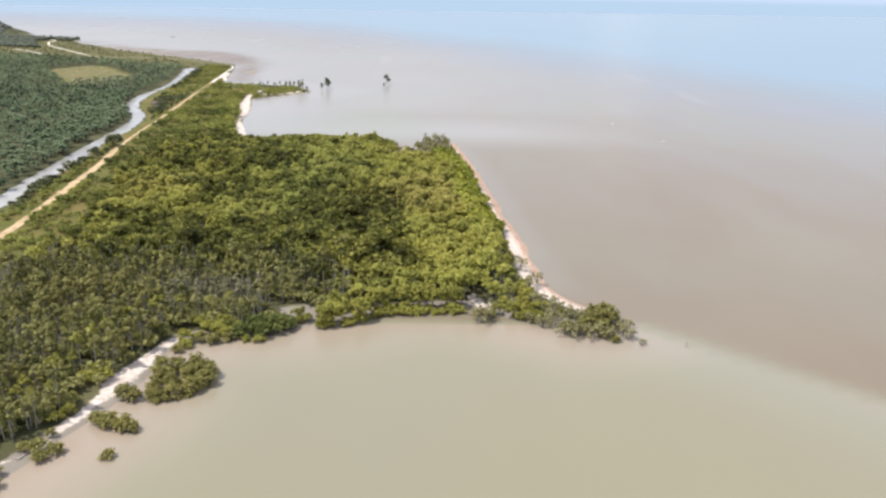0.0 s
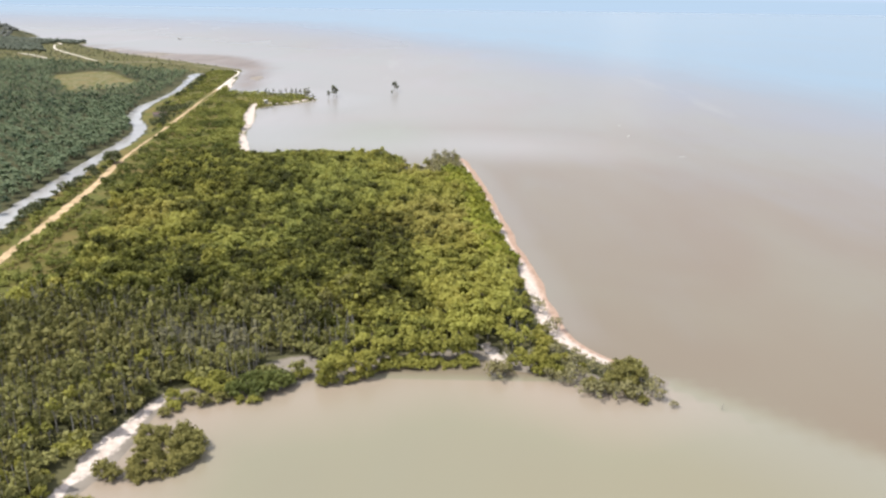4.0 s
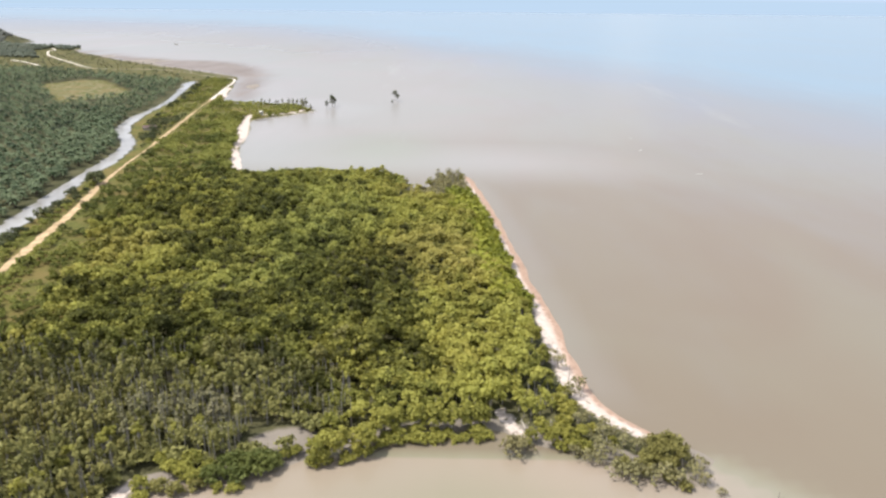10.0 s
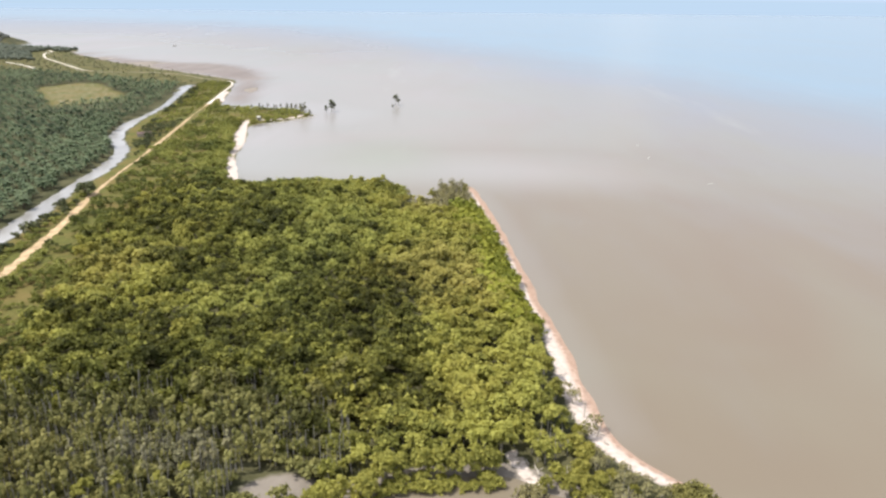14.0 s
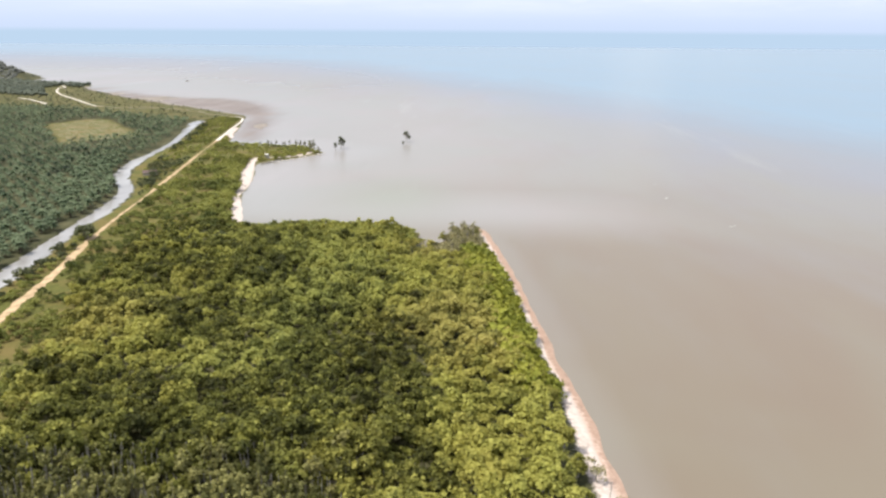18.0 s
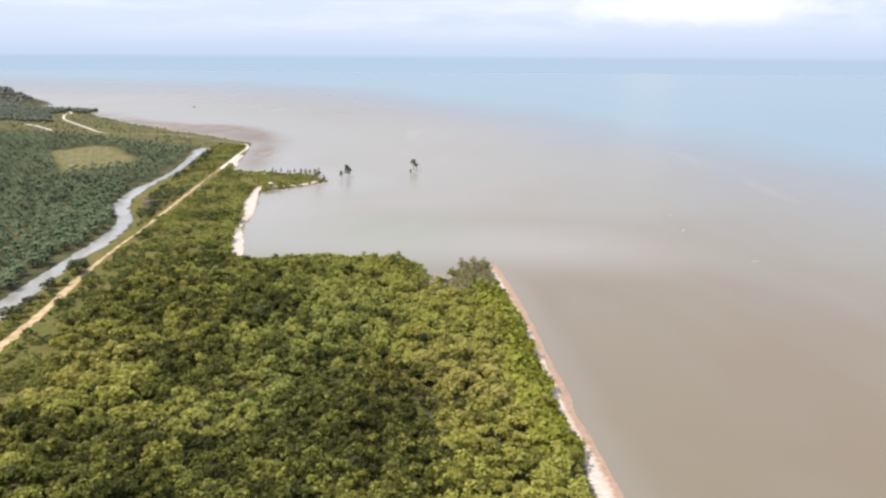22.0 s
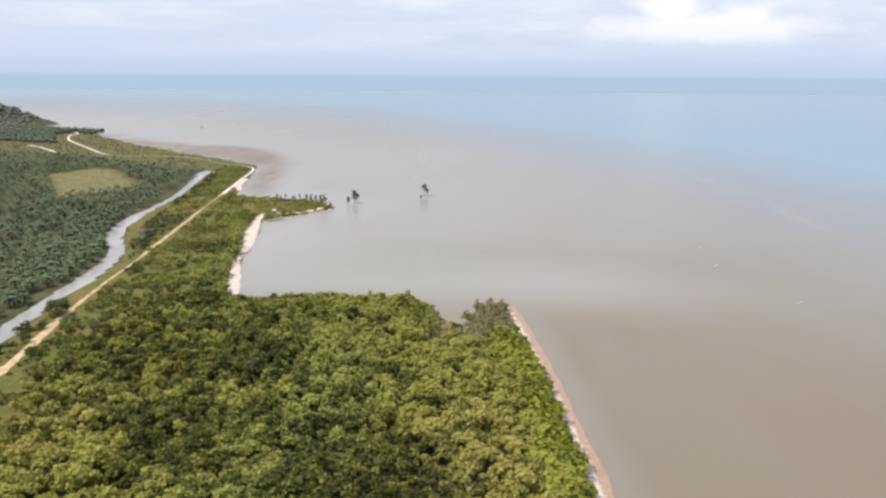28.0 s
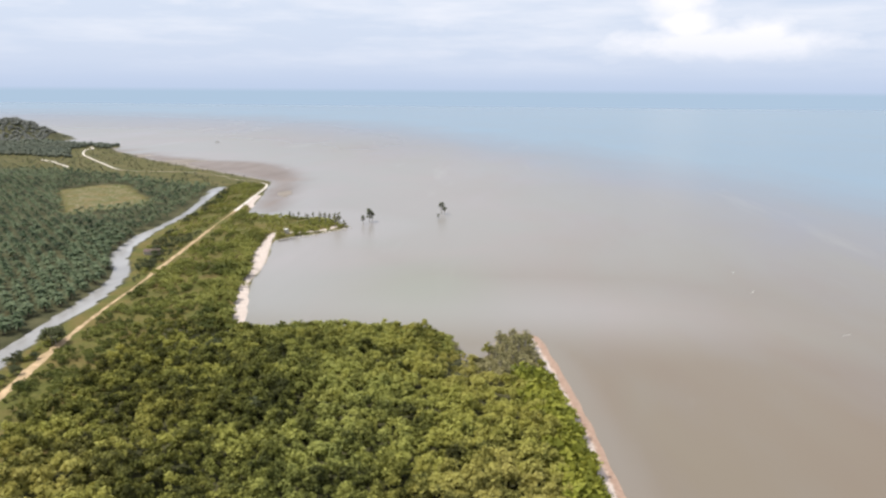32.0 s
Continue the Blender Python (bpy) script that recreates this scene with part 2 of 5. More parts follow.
def ground_material():
    m, nt, b = material("ground_cover", 0.95, 0.2)
    pos, _ = where(nt)
    cover = attribute(nt, "cover")
    sep = nt.nodes.new("ShaderNodeSeparateColor")
    nt.links.new(cover.outputs[0], sep.inputs[0])
    n1, n2, n3 = noise_at(nt, pos, 0.05, 6.0, 0.6), noise_at(nt, pos, 0.6, 6.0, 0.65), noise_at(nt, pos, 0.012, 3.0)
    fine = arith(nt, "SUBTRACT", (n2, 0), 0.5)

    def edge(channel, width=0.9):
        e = arith(nt, "ADD", (sep, channel), arith(nt, "MULTIPLY", fine, width))
        return (ramp(nt, [(0.38, grey(0)), (0.62, grey(1))], e[0]), 0)

    soil = mix(nt, (ramp(nt, [(0.38, grey(0)), (0.62, grey(1))], n1), 0), (0.045, 0.047, 0.020), (0.095, 0.088, 0.042))
    grass = mix(nt, (ramp(nt, [(0.35, grey(0)), (0.65, grey(1))], n2), 0), (0.070, 0.074, 0.016), (0.118, 0.116, 0.028))
    grass = mix(nt, (ramp(nt, [(0.42, grey(0)), (0.62, grey(0.7))], n1), 0), grass, (0.165, 0.118, 0.042))
    sand = mix(nt, (ramp(nt, [(0.35, grey(0)), (0.65, grey(1))], n2), 0), (0.43, 0.35, 0.30), (0.62, 0.54, 0.48))
    mud = mix(nt, (ramp(nt, [(0.35, grey(0)), (0.65, grey(1))], n1), 0), (0.185, 0.160, 0.132), (0.265, 0.230, 0.195))
    red = mix(nt, (ramp(nt, [(0.35, grey(0)), (0.65, grey(1))], n2), 0), (0.34, 0.20, 0.14), (0.47, 0.32, 0.235))
    wet = attribute(nt, "wet")
    c = mix(nt, edge(2), soil, grass)
    c = mix(nt, edge(1, 0.35), c, mud)
    c = mix(nt, edge(0), c, sand)
    we = arith(nt, "ADD", (wet, 2), arith(nt, "MULTIPLY", fine, 0.9))
    c = mix(nt, (ramp(nt, [(0.38, grey(0)), (0.75, grey(0.7))], we[0]), 0), c, red)
    paint(nt, b, c)
    bump(nt, b, (n2, 0), 0.5, 0.3)
    return m


GROUND = ground_material()


def water_material(name, near, shore, far, canal=False):
    """Silt-laden water: tone by how far out it lies (silt, and sky reflection put into colour), drifts of silt, wind
    ripple.
    """
    m, nt, b = material(name, 0.20, 0.5)
    b.inputs["IOR"].default_value = 1.33
    pos, _ = where(nt)
    drift = noise_at(nt, mapped(nt, pos, rot=(0, 0, 0.35), scale=(0.0045, 0.0016, 1)), 1.0, 4.0, 0.5, 0.6)
    fine = noise_at(nt, mapped(nt, pos, rot=(0, 0, 0.35), scale=(0.03, 0.010, 1)), 1.0, 4.0, 0.5)
    if canal:
        c = mix(nt, (ramp(nt, [(0.4, grey(0)), (0.6, grey(1))], fine), 0), near, far)
    else:
        out = attribute(nt, "out")
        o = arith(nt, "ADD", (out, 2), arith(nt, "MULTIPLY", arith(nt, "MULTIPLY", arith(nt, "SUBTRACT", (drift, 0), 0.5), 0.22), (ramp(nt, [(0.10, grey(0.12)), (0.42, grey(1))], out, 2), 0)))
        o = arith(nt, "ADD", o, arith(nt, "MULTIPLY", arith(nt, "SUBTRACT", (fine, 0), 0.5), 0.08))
        # silt tones first; lavender and blue stops also hold painted sky reflection
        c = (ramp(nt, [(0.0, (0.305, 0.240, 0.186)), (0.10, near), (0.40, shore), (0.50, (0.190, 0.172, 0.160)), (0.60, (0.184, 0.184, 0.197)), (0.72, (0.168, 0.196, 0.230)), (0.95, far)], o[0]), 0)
        # drifts of greyer, clearer water in the brown
        broad = noise_at(nt, mapped(nt, pos, rot=(0, 0, -0.25), scale=(0.0065, 0.0035, 1)), 1.0, 3.0, 0.55, 0.8)
        br = ramp(nt, [(0.36, grey(0)), (0.60, grey(1))], broad)
        near_in = ramp(nt, [(0.42, grey(1)), (0.75, grey(0.15))], out, 2)
        c = mix(nt, arith(nt, "MULTIPLY", (br, 0), (near_in, 0)), c, mix(nt, 0.4, c, (0.205, 0.196, 0.145)))
        wisp = noise_at(nt, mapped(nt, pos, rot=(0, 0, 0.55), scale=(0.012, 0.0022, 1)), 1.0, 6.0, 0.6, 0.4)
        near_in = ramp(nt, [(0.42, grey(1)), (0.95, grey(0))], out, 2)
        c = mix(nt, arith(nt, "MULTIPLY", (ramp(nt, [(0.60, grey(0)), (0.74, grey(0.35))], wisp), 0), (near_in, 0)), c, (0.33, 0.31, 0.28))
        pale = attribute(nt, "pale")
        c = mix(nt, arith(nt, "MULTIPLY", (pale, 2), 0.75), c, mix(nt, (br, 0), (0.300, 0.280, 0.268), (0.268, 0.264, 0.248)))
        c = mix(nt, arith(nt, "MULTIPLY", (attribute(nt, "weed"), 2), 0.55), c, (0.215, 0.225, 0.165))
        silt = attribute(nt, "silt")
        c = mix(nt, arith(nt, "MULTIPLY", (silt, 2), 0.95), c, mix(nt, (ramp(nt, [(0.35, grey(0)), (0.65, grey(1))], fine), 0), (0.165, 0.128, 0.104), (0.210, 0.168, 0.140)))
        # bare silt has less gloss than the water
        b.inputs["Roughness"].default_value = 0.27
        calm = arith(nt, "SUBTRACT", 0.66, arith(nt, "MULTIPLY", (out, 2), 0.45))
        dull = arith(nt, "MULTIPLY", calm, arith(nt, "SUBTRACT", 1.0, arith(nt, "MULTIPLY", (silt, 2), 0.95)))
        nt.links.new(dull[0].outputs[0], b.inputs["Specular IOR Level"])
    paint(nt, b, c)
    w1 = noise_at(nt, mapped(nt, pos, rot=(0, 0, 0.3), scale=(0.9, 0.35, 1)), 1.0, 3.0)
    if canal:
        bump(nt, b, (w1, 0), 0.06, 0.3)
    else:
        # ripples near the coast; far out they melt into the gloss
        bump(nt, b, arith(nt, "MULTIPLY", (w1, 0), (attribute(nt, "ripple"), 2)), 0.06, 0.3)
    return m


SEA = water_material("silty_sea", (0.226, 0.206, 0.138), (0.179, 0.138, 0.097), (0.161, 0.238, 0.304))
CANAL = water_material("canal_water", (0.235, 0.225, 0.210), (0, 0, 0), (0.345, 0.335, 0.320), True)


# ---- plan ----
def smooth(points, step=4.0, closed=False):
    """A curve through the points (Catmull-Rom), at about equal steps."""
    p = np.array(points, float)
    n = len(p)
    out = []
    for i in range(n if closed else n - 1):
        if closed:
            a, b, c, d = p[(i - 1) % n], p[i], p[(i + 1) % n], p[(i + 2) % n]
        else:
            a, b, c, d = p[max(i - 1, 0)], p[i], p[i + 1], p[min(i + 2, n - 1)]
        k = max(1, int(np.linalg.norm(c - b) / step))
        t = (np.arange(k) / k)[:, None]
        out.append(0.5 * (2 * b + (c - a) * t + (2 * a - 5 * b + 4 * c - d) * t**2 + (3 * b - a - 3 * c + d) * t**3))
    if not closed:
        out.append(p[-1:])
    return np.concatenate(out)


def ragged(line, amount, scale, seed):
    """Pushes a curve in and out by noise."""
    out = line.copy()
    for i, (x, y) in enumerate(line):
        f = min(1.0, max(0.35, abs(y) / 900 + 0.3))
        v = noise.noise_vector(Vector((x / scale, y / scale, seed)))
        out[i] = x + v.x * amount * f, y + v.y * amount * f
    return out


BAY = [(-190, -150), (-150, -60), (-122, 40), (-102, 100), (-91, 128), (-86, 142), (-82, 152), (-80, 162), (-77, 172), (-77, 182), (-75, 194), (-66, 199), (-52, 201), (-38, 209), (-22, 217), (-9, 222), (9, 223), (18, 217), (31, 213), (43, 207), (55, 204)]
SEASIDE = [(60, 211), (52, 219.5), (44.5, 227), (38, 237), (33.5, 258), (31, 298), (27, 325), (24, 360), (20, 400), (15, 440), (11, 470), (5, 508)]
INLET = [(-3, 516), (-9, 511), (-15, 495), (-20, 474), (-27, 478), (-33, 497), (-44, 511), (-70, 516), (-104, 512), (-130, 507)]
BEACH = [(-135, 511), (-147, 548), (-154, 571), (-160, 592), (-164, 622), (-171, 664), (-180, 700), (-183, 718)]
SPIT = [(-172, 731), (-157, 745), (-144, 763), (-138, 778), (-150, 796), (-172, 812), (-205, 817), (-238, 828)]
COAST = [(-252, 880), (-266, 945), (-284, 1030), (-300, 1075), (-372, 1140), (-466, 1235), (-550, 1305), (-640, 1400), (-714, 1492), (-745, 1572)]
BEYOND = [(-840, 1612), (-922, 1645), (-938, 1700), (-965, 1760), (-1060, 1830), (-1300, 1850), (-3200, 1900), (-3200, -150)]
SEASIDE = [(p + 1.4, q) for p, q in SEASIDE]
LAND = ragged(smooth(BAY + SEASIDE + INLET + BEACH + SPIT + COAST + BEYOND, 5.0, True), 2.5, 14.0, 3.1)
ROAD = [(-120, -150), (-150, 0), (-165, 150), (-179, 286), (-186, 340), (-198, 420), (-208, 470), (-217, 530), (-222, 575), (-231, 640), (-240, 705), (-251, 783), (-258, 842), (-268, 913), (-284, 1022), (-308, 1056), (-345, 1080), (-382, 1122), (-442, 1148), (-497, 1146), (-540, 1168), (-600, 1240), (-655, 1308), (-707, 1377), (-750, 1460), (-755, 1494), (-780, 1530)]
CANAL_W = [(-160, -150), (-190, 100), (-218, 340), (-228, 420), (-233, 460), (-237, 500), (-240, 535), (-246, 577), (-254, 604), (-265, 624), (-279, 648), (-290, 685), (-298, 728), (-297, 758), (-303, 820), (-320, 905), (-338, 980), (-343, 1012)]
CANAL_E = [(-146, -150), (-176, 100), (-203, 340), (-210, 400), (-214, 438), (-220, 470), (-224, 506), (-226, 540), (-232, 578), (-244, 613), (-261, 644), (-274, 679), (-284, 735), (-293, 830), (-307, 905), (-320, 970), (-328, 1006)]
FIELD = [(-497, 953), (-474, 1006), (-446, 1008), (-352, 875), (-399, 800)]
MUDFLAT = [(-236, 838), (-228, 860), (-236, 959), (-263, 1082), (-303, 1205), (-374, 1300), (-440, 1318), (-554, 1370), (-718, 1528), (-714, 1492), (-550, 1300), (-466, 1230), (-372, 1135), (-300, 1070), (-284, 1030), (-262, 930)]
PLANTED = [(-157, -150), (-188, 100), (-215, 340), (-234, 470), (-245, 575), (-263, 624), (-278, 648), (-290, 690), (-298, 730), (-298, 760), (-304, 820), (-321, 905), (-343, 1000), (-424, 1044), (-500, 1094), (-580, 1132), (-650, 1142), (-760, 1180), (-900, 1400), (-1500, 1560), (-1500, -150)]


MUD_LINE = ragged(ragged(smooth(MUDFLAT, 6, True), 16.0, 55.0, 8.2), 4.0, 27.0, 2.4)


def inside(x, y, poly):
    """Which of the places lie inside a polygon."""
    p = np.asarray(poly, float)
    q = np.roll(p, -1, 0)
    hit = np.zeros(np.shape(x), bool)
    for (x0, y0), (x1, y1) in zip(p, q):
        if y0 != y1:
            hit ^= ((y0 > y) != (y1 > y)) & (x < (x1 - x0) * (y - y0) / (y1 - y0) + x0)
    return hit


def away(x, y, line, closed=False):
    """The distance of places from a curve."""
    p = np.asarray(line, float)
    q = np.roll(p, -1, 0)
    if not closed:
        p, q = p[:-1], q[:-1]
    best = np.full(np.shape(x), 1e9)
    for (x0, y0), (x1, y1) in zip(p, q):
        dx, dy = x1 - x0, y1 - y0
        t = np.clip(((x - x0) * dx + (y - y0) * dy) / (dx * dx + dy * dy + 1e-9), 0, 1)
        best = np.minimum(best, (x - x0 - t * dx) ** 2 + (y - y0 - t * dy) ** 2)
    return np.sqrt(best)


def at_y(y, line):
    """x of a curve that runs with y."""
    p = np.asarray(line, float)
    return np.interp(y, p[:, 1], p[:, 0])


def step01(v, a, b):
    t = np.clip((v - a) / (b - a), 0, 1)
    return t * t * (3 - 2 * t)


SAND_W = smooth([(-150, -20), (-124, 60), (-103, 118), (-94, 135), (-89, 147), (-85, 158), (-82, 174), (-80, 188), (-76, 200)], 3)
SAND_W = ragged(SAND_W, 4.5, 9.0, 5.5)
SAND_GAP = smooth([(10, 232), (13, 224), (16, 217)], 2)
SAND_E = smooth([(46, 221.5), (42.5, 225), (39.5, 228.5), (34.5, 237.5), (30.5, 257), (28, 298), (24, 325), (21, 360), (17, 400), (12, 440), (8, 470), (2, 504)], 4)
SAND_BEACH = smooth([(-139, 512), (-144, 526), (-152, 553), (-158, 574), (-163, 592), (-169, 630), (-177, 664), (-183, 694), (-188, 720), (-190, 738)], 4)
SAND_SPIT = smooth([(-188, 741), (-165, 750), (-152, 764), (-148, 778)], 4)
SAND_COAST = smooth([(-228, 846), (-258, 884), (-270, 945)], 5)
SPOIL = smooth([(-50, 215), (-45, 218), (-41, 217), (-39, 214)], 4)


def ground_at(x, y):
    """Height and cover of the ground at places."""
    x, y = np.asarray(x, float), np.asarray(y, float)
    d = away(x, y, LAND, True)
    land = inside(x, y, LAND)
    sd = np.where(land, d, -d)
    z = np.interp(sd, [-60, -8, 0, 4, 12, 40], [-3.0, -0.9, 0.0, 0.42, 0.85, 1.0])
    canal = (x > at_y(y, CANAL_W) + 3) & (x < at_y(y, CANAL_E) - 1.5) & (y < 1012) & (y > -150)
    mound = 42 * np.exp(-(((x + 1052) / 78) ** 2 + ((y - 1710) / 65) ** 2))
    z = np.where(sd > 20, z + mound, z)
    z = np.where(canal, -1.0, z)
    sand = np.maximum.reduce([1.1 - 0.6 * away(x, y, SAND_W) / np.interp(y, [60, 138, 150, 160, 167, 173, 180, 188, 200], [0.35, 0.6, 1.3, 1.0, 2.4, 3.1, 2.5, 1.6, 1.1]), 1.1 - 0.6 * away(x, y, SAND_GAP) / 1.6, 1.1 - 0.6 * away(x, y, SAND_E) / np.interp(y, [222, 240, 270, 340], [1.9, 2.9, 3.0, 1.6]),
                              1.1 - 0.6 * away(x, y, SAND_BEACH) / np.interp(y, [512, 555, 578, 590, 602, 634, 664, 690, 720], [3.6, 3.8, 2.6, 1.2, 2.2, 4.2, 5.0, 3.8, 2.6]), 1.05 - 0.6 * away(x, y, SAND_SPIT) / 2.5, 1.1 - 0.6 * away(x, y, SAND_COAST) / 4.0])
    sand = np.maximum(sand, np.where(inside(x, y, FIELD), 0.36, 0.0))
    mud = np.where(inside(x, y, MUD_LINE), 1.0, 0.0)
    mud = np.maximum(mud, 1.0 - 0.5 * away(x, y, SPOIL) / 4.2)
    mud = np.maximum(mud, step01(sd, 7, 3) * (y < 560))
    flats = 0.15 + 0.14 * np.sin(x * 0.031 + np.sin(y * 0.021) * 2) * np.sin(y * 0.017 + x * 0.009)
    z = np.where(inside(x, y, MUD_LINE) & (z < 0.12), flats - 0.2, z)
    strip = (x > at_y(y, CANAL_E)) & (x < at_y(y, ROAD)) & (y < 1040)
    north = land & (y > 1005) & (x > -900) & ~inside(x, y, PLANTED)
    open_ = land & (x > at_y(y, ROAD)) & (y < 1040) & ((y > 500) | ((y > 235) & (x < at_y(y, ROAD) + 42)))
    grass = np.where(inside(x, y, FIELD), 1.0, np.where(strip, 0.75, np.where(open_, 0.85, np.where(north, 0.5, 0.0))))
    wet = np.where(y < 520, 1.15 - 0.65 * np.abs(away(x, y, SAND_E) - np.interp(y, [270, 340], [3.6, 3.0])) / np.interp(y, [270, 340], [2.2, 2.4]), 0.0) * (x > at_y(y, SAND_E) + 0.4) * (y > 205)
    return z, sd, np.clip(sand, 0, 1), np.clip(mud, 0, 1), grass, np.clip(wet, 0, 1)


# ---- mesh makers ----
def mesh_of(name, verts, faces, mats, smooth_faces=False, tone=None, index=None):
    """A mesh from arrays; faces all of one size, or a list of such arrays."""
    me = bpy.data.meshes.new(name)
    verts = np.asarray(verts, np.float32)
    groups = [np.asarray(f, np.int32) for f in (faces if isinstance(faces, list) else [faces]) if len(f)]
    sizes = np.concatenate([np.full(len(g), g.shape[1], np.int32) for g in groups])
    me.vertices.add(len(verts))
    me.vertices.foreach_set("co", verts.ravel())
    me.loops.add(int(sizes.sum()))
    me.loops.foreach_set("vertex_index", np.concatenate([g.ravel() for g in groups]))
    me.polygons.add(len(sizes))
    me.polygons.foreach_set("loop_start", np.concatenate([[0], np.cumsum(sizes)[:-1]]).astype(np.int32))
    if index is not None:
        me.polygons.foreach_set("material_index", np.asarray(index, np.int32))
    me.polygons.foreach_set("use_smooth", np.full(len(sizes), smooth_faces, bool))
    for m in mats if isinstance(mats, (list, tuple)) else [mats]:
        me.materials.append(m)
    if tone is not None:
        a = me.attributes.new("tone", "FLOAT", "POINT")
        a.data.foreach_set("value", np.asarray(tone, np.float32))
    me.update(calc_edges=True)
    return me


def part(name, me, parent, label=""):
    ob = new(name, me)
    ob.parent = parent
    if label:
        ob["label"] = label
    return ob


class Pile:
    """Gathers many small forms into one mesh."""

    def __init__(self):
        self.v, self.f, self.t, self.n = [], {}, [], 0

    def add(self, verts, faces, tone=0.5):
        self.f.setdefault(faces.shape[1], []).append(faces + self.n)
        self.v.append(verts)
        self.t.append(np.full(len(verts), tone, np.float32))
        self.n += len(verts)

    def arrays(self):
        return np.concatenate(self.v), [np.concatenate(g) for g in self.f.values()], np.concatenate(self.t)

    def mesh(self, name, mat, smooth_faces=False):
        v, f, t = self.arrays()
        return mesh_of(name, v, f, mat, smooth_faces, t)


def rod(points, radii, sides=6):
    """A tapered limb along points."""
    p = np.array(points, float)
    n = len(p)
    v = np.zeros((n, sides, 3))
    for i in range(n):
        d = p[min(i + 1, n - 1)] - p[max(i - 1, 0)]
        d /= np.linalg.norm(d) + 1e-9
        a = np.cross(d, (0.31, 0.95, 0.05))
        a /= np.linalg.norm(a) + 1e-9
        b = np.cross(d, a)
        ang = np.arange(sides) * 2 * math.pi / sides
        v[i] = p[i] + radii[i] * (np.cos(ang)[:, None] * a + np.sin(ang)[:, None] * b)
    f = []
    for i in range(n - 1):
        for k in range(sides):
            f.append((i * sides + k, i * sides + (k + 1) % sides, (i + 1) * sides + (k + 1) % sides, (i + 1) * sides + k))
    return v.reshape(-1, 3), np.array(f)


def ball_core(centre, radius, r, seg=5, rings=2):
    """A lumpy inner mass of a leaf clump."""
    v, f = [], []
    for j in range(rings + 1):
        th = math.pi * j / rings
        for k in range(seg):
            ph = 2 * math.pi * (k + 0.5 * (j % 2)) / seg
            q = np.array((math.sin(th) * math.cos(ph), math.sin(th) * math.sin(ph), math.cos(th)))
            v.append(centre + q * radius * r.uniform(0.8, 1.1))
    for j in range(rings):
        for k in range(seg):
            a, b = j * seg + k, j * seg + (k + 1) % seg
            f.append((a, b, b + seg))
            f.append((a, b + seg, a + seg))
    return np.array(v), np.array(f)


def leaves(centre, radius, count, size, r, flat=0.6):
    """Leaf sprays over a clump: small folded triangles, tilted every way."""
    q = r.normal(size=(count, 3))
    q /= np.linalg.norm(q, axis=1, keepdims=True)
    q[:, 2] = np.where(q[:, 2] < -0.35, -q[:, 2], q[:, 2])
    c = centre + q * radius * r.uniform(0.62, 1.25, (count, 1))
    n = q * flat + r.normal(size=(count, 3)) * 0.45 + np.array((0, 0, 0.35))
    n /= np.linalg.norm(n, axis=1, keepdims=True)
    a = np.cross(n, r.normal(size=(count, 3)))
    a /= np.linalg.norm(a, axis=1, keepdims=True)
    b = np.cross(n, a)
    s = size * r.uniform(0.5, 1.45, (count, 1))
    v = np.stack([c - a * s * 0.55 - b * s * 0.35, c + a * s * 0.55 - b * s * 0.35 * r.uniform(0.5, 1.2, (count, 1)), c + b * s * 0.75], 1).reshape(-1, 3)
    return v, np.arange(3 * count).reshape(-1, 3)


def tree_form(r, height, spread, clumps, per, leaf, stems=3, low=0.35, core=True, slim=1.0):
    """Wood and leaves of one tree: arrays. low: where the crown begins, as a share of the height."""
    wood, crown = Pile(), Pile()
    tops = []
    for k in range(clumps):
        u = (k + 0.5) / clumps
        ang = k * 2.399 + r.uniform(-0.4, 0.4)
        rad = spread * 0.5 * math.sqrt(u) * r.uniform(0.65, 1.0)
        up = 1 - (rad / (spread * 0.5)) ** 2 * 0.55
        z = height * (low + (1 - low) * r.uniform(0.55, 0.95) * up)
        c = np.array((rad * math.cos(ang), rad * math.sin(ang), z))
        size = spread * r.uniform(0.17, 0.27) * (9 / clumps) ** 0.33
        rr = np.array((size * slim, size * slim, size * r.uniform(0.75, 1.05)))
        c[2] = min(c[2], height - rr[2])
        tops.append(c)
        tone = r.uniform(0.3, 0.7)
        # core at half the leaf tone: inner shade of the clump put into colour
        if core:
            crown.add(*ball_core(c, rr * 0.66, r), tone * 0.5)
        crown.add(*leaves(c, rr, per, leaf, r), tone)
    for s in range(stems):
        ang = r.uniform(0, 6.28)
        base = np.array((math.cos(ang), math.sin(ang), 0)) * spread * 0.05 * (stems > 1)
        fork = np.array((base[0] * 2.2, base[1] * 2.2, height * r.uniform(0.35, 0.5)))
        rad = 0.022 * height * (0.75 if stems > 1 else 1.0)
        wood.add(*rod([base - (0, 0, 0.5), (base + fork) / 2 + r.normal(size=3) * 0.1, fork], [rad * 1.3, rad, rad * 0.75]))
        for c in tops[s::stems]:
            m = (fork + c) / 2 + r.normal(size=3) * 0.15
            wood.add(*rod([fork, m, c], [rad * 0.6, rad * 0.4, rad * 0.15], 5))
    return wood, crown


def tree_thing(name, form, leaf_mat, label, category="tree", group="", bark=BARK):
    """A tree as a thing with trunk and crown, at the origin."""
    wood, crown = form
    e = tagged(new(name), label, category, group)
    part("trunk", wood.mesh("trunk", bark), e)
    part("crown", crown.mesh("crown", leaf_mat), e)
    return e


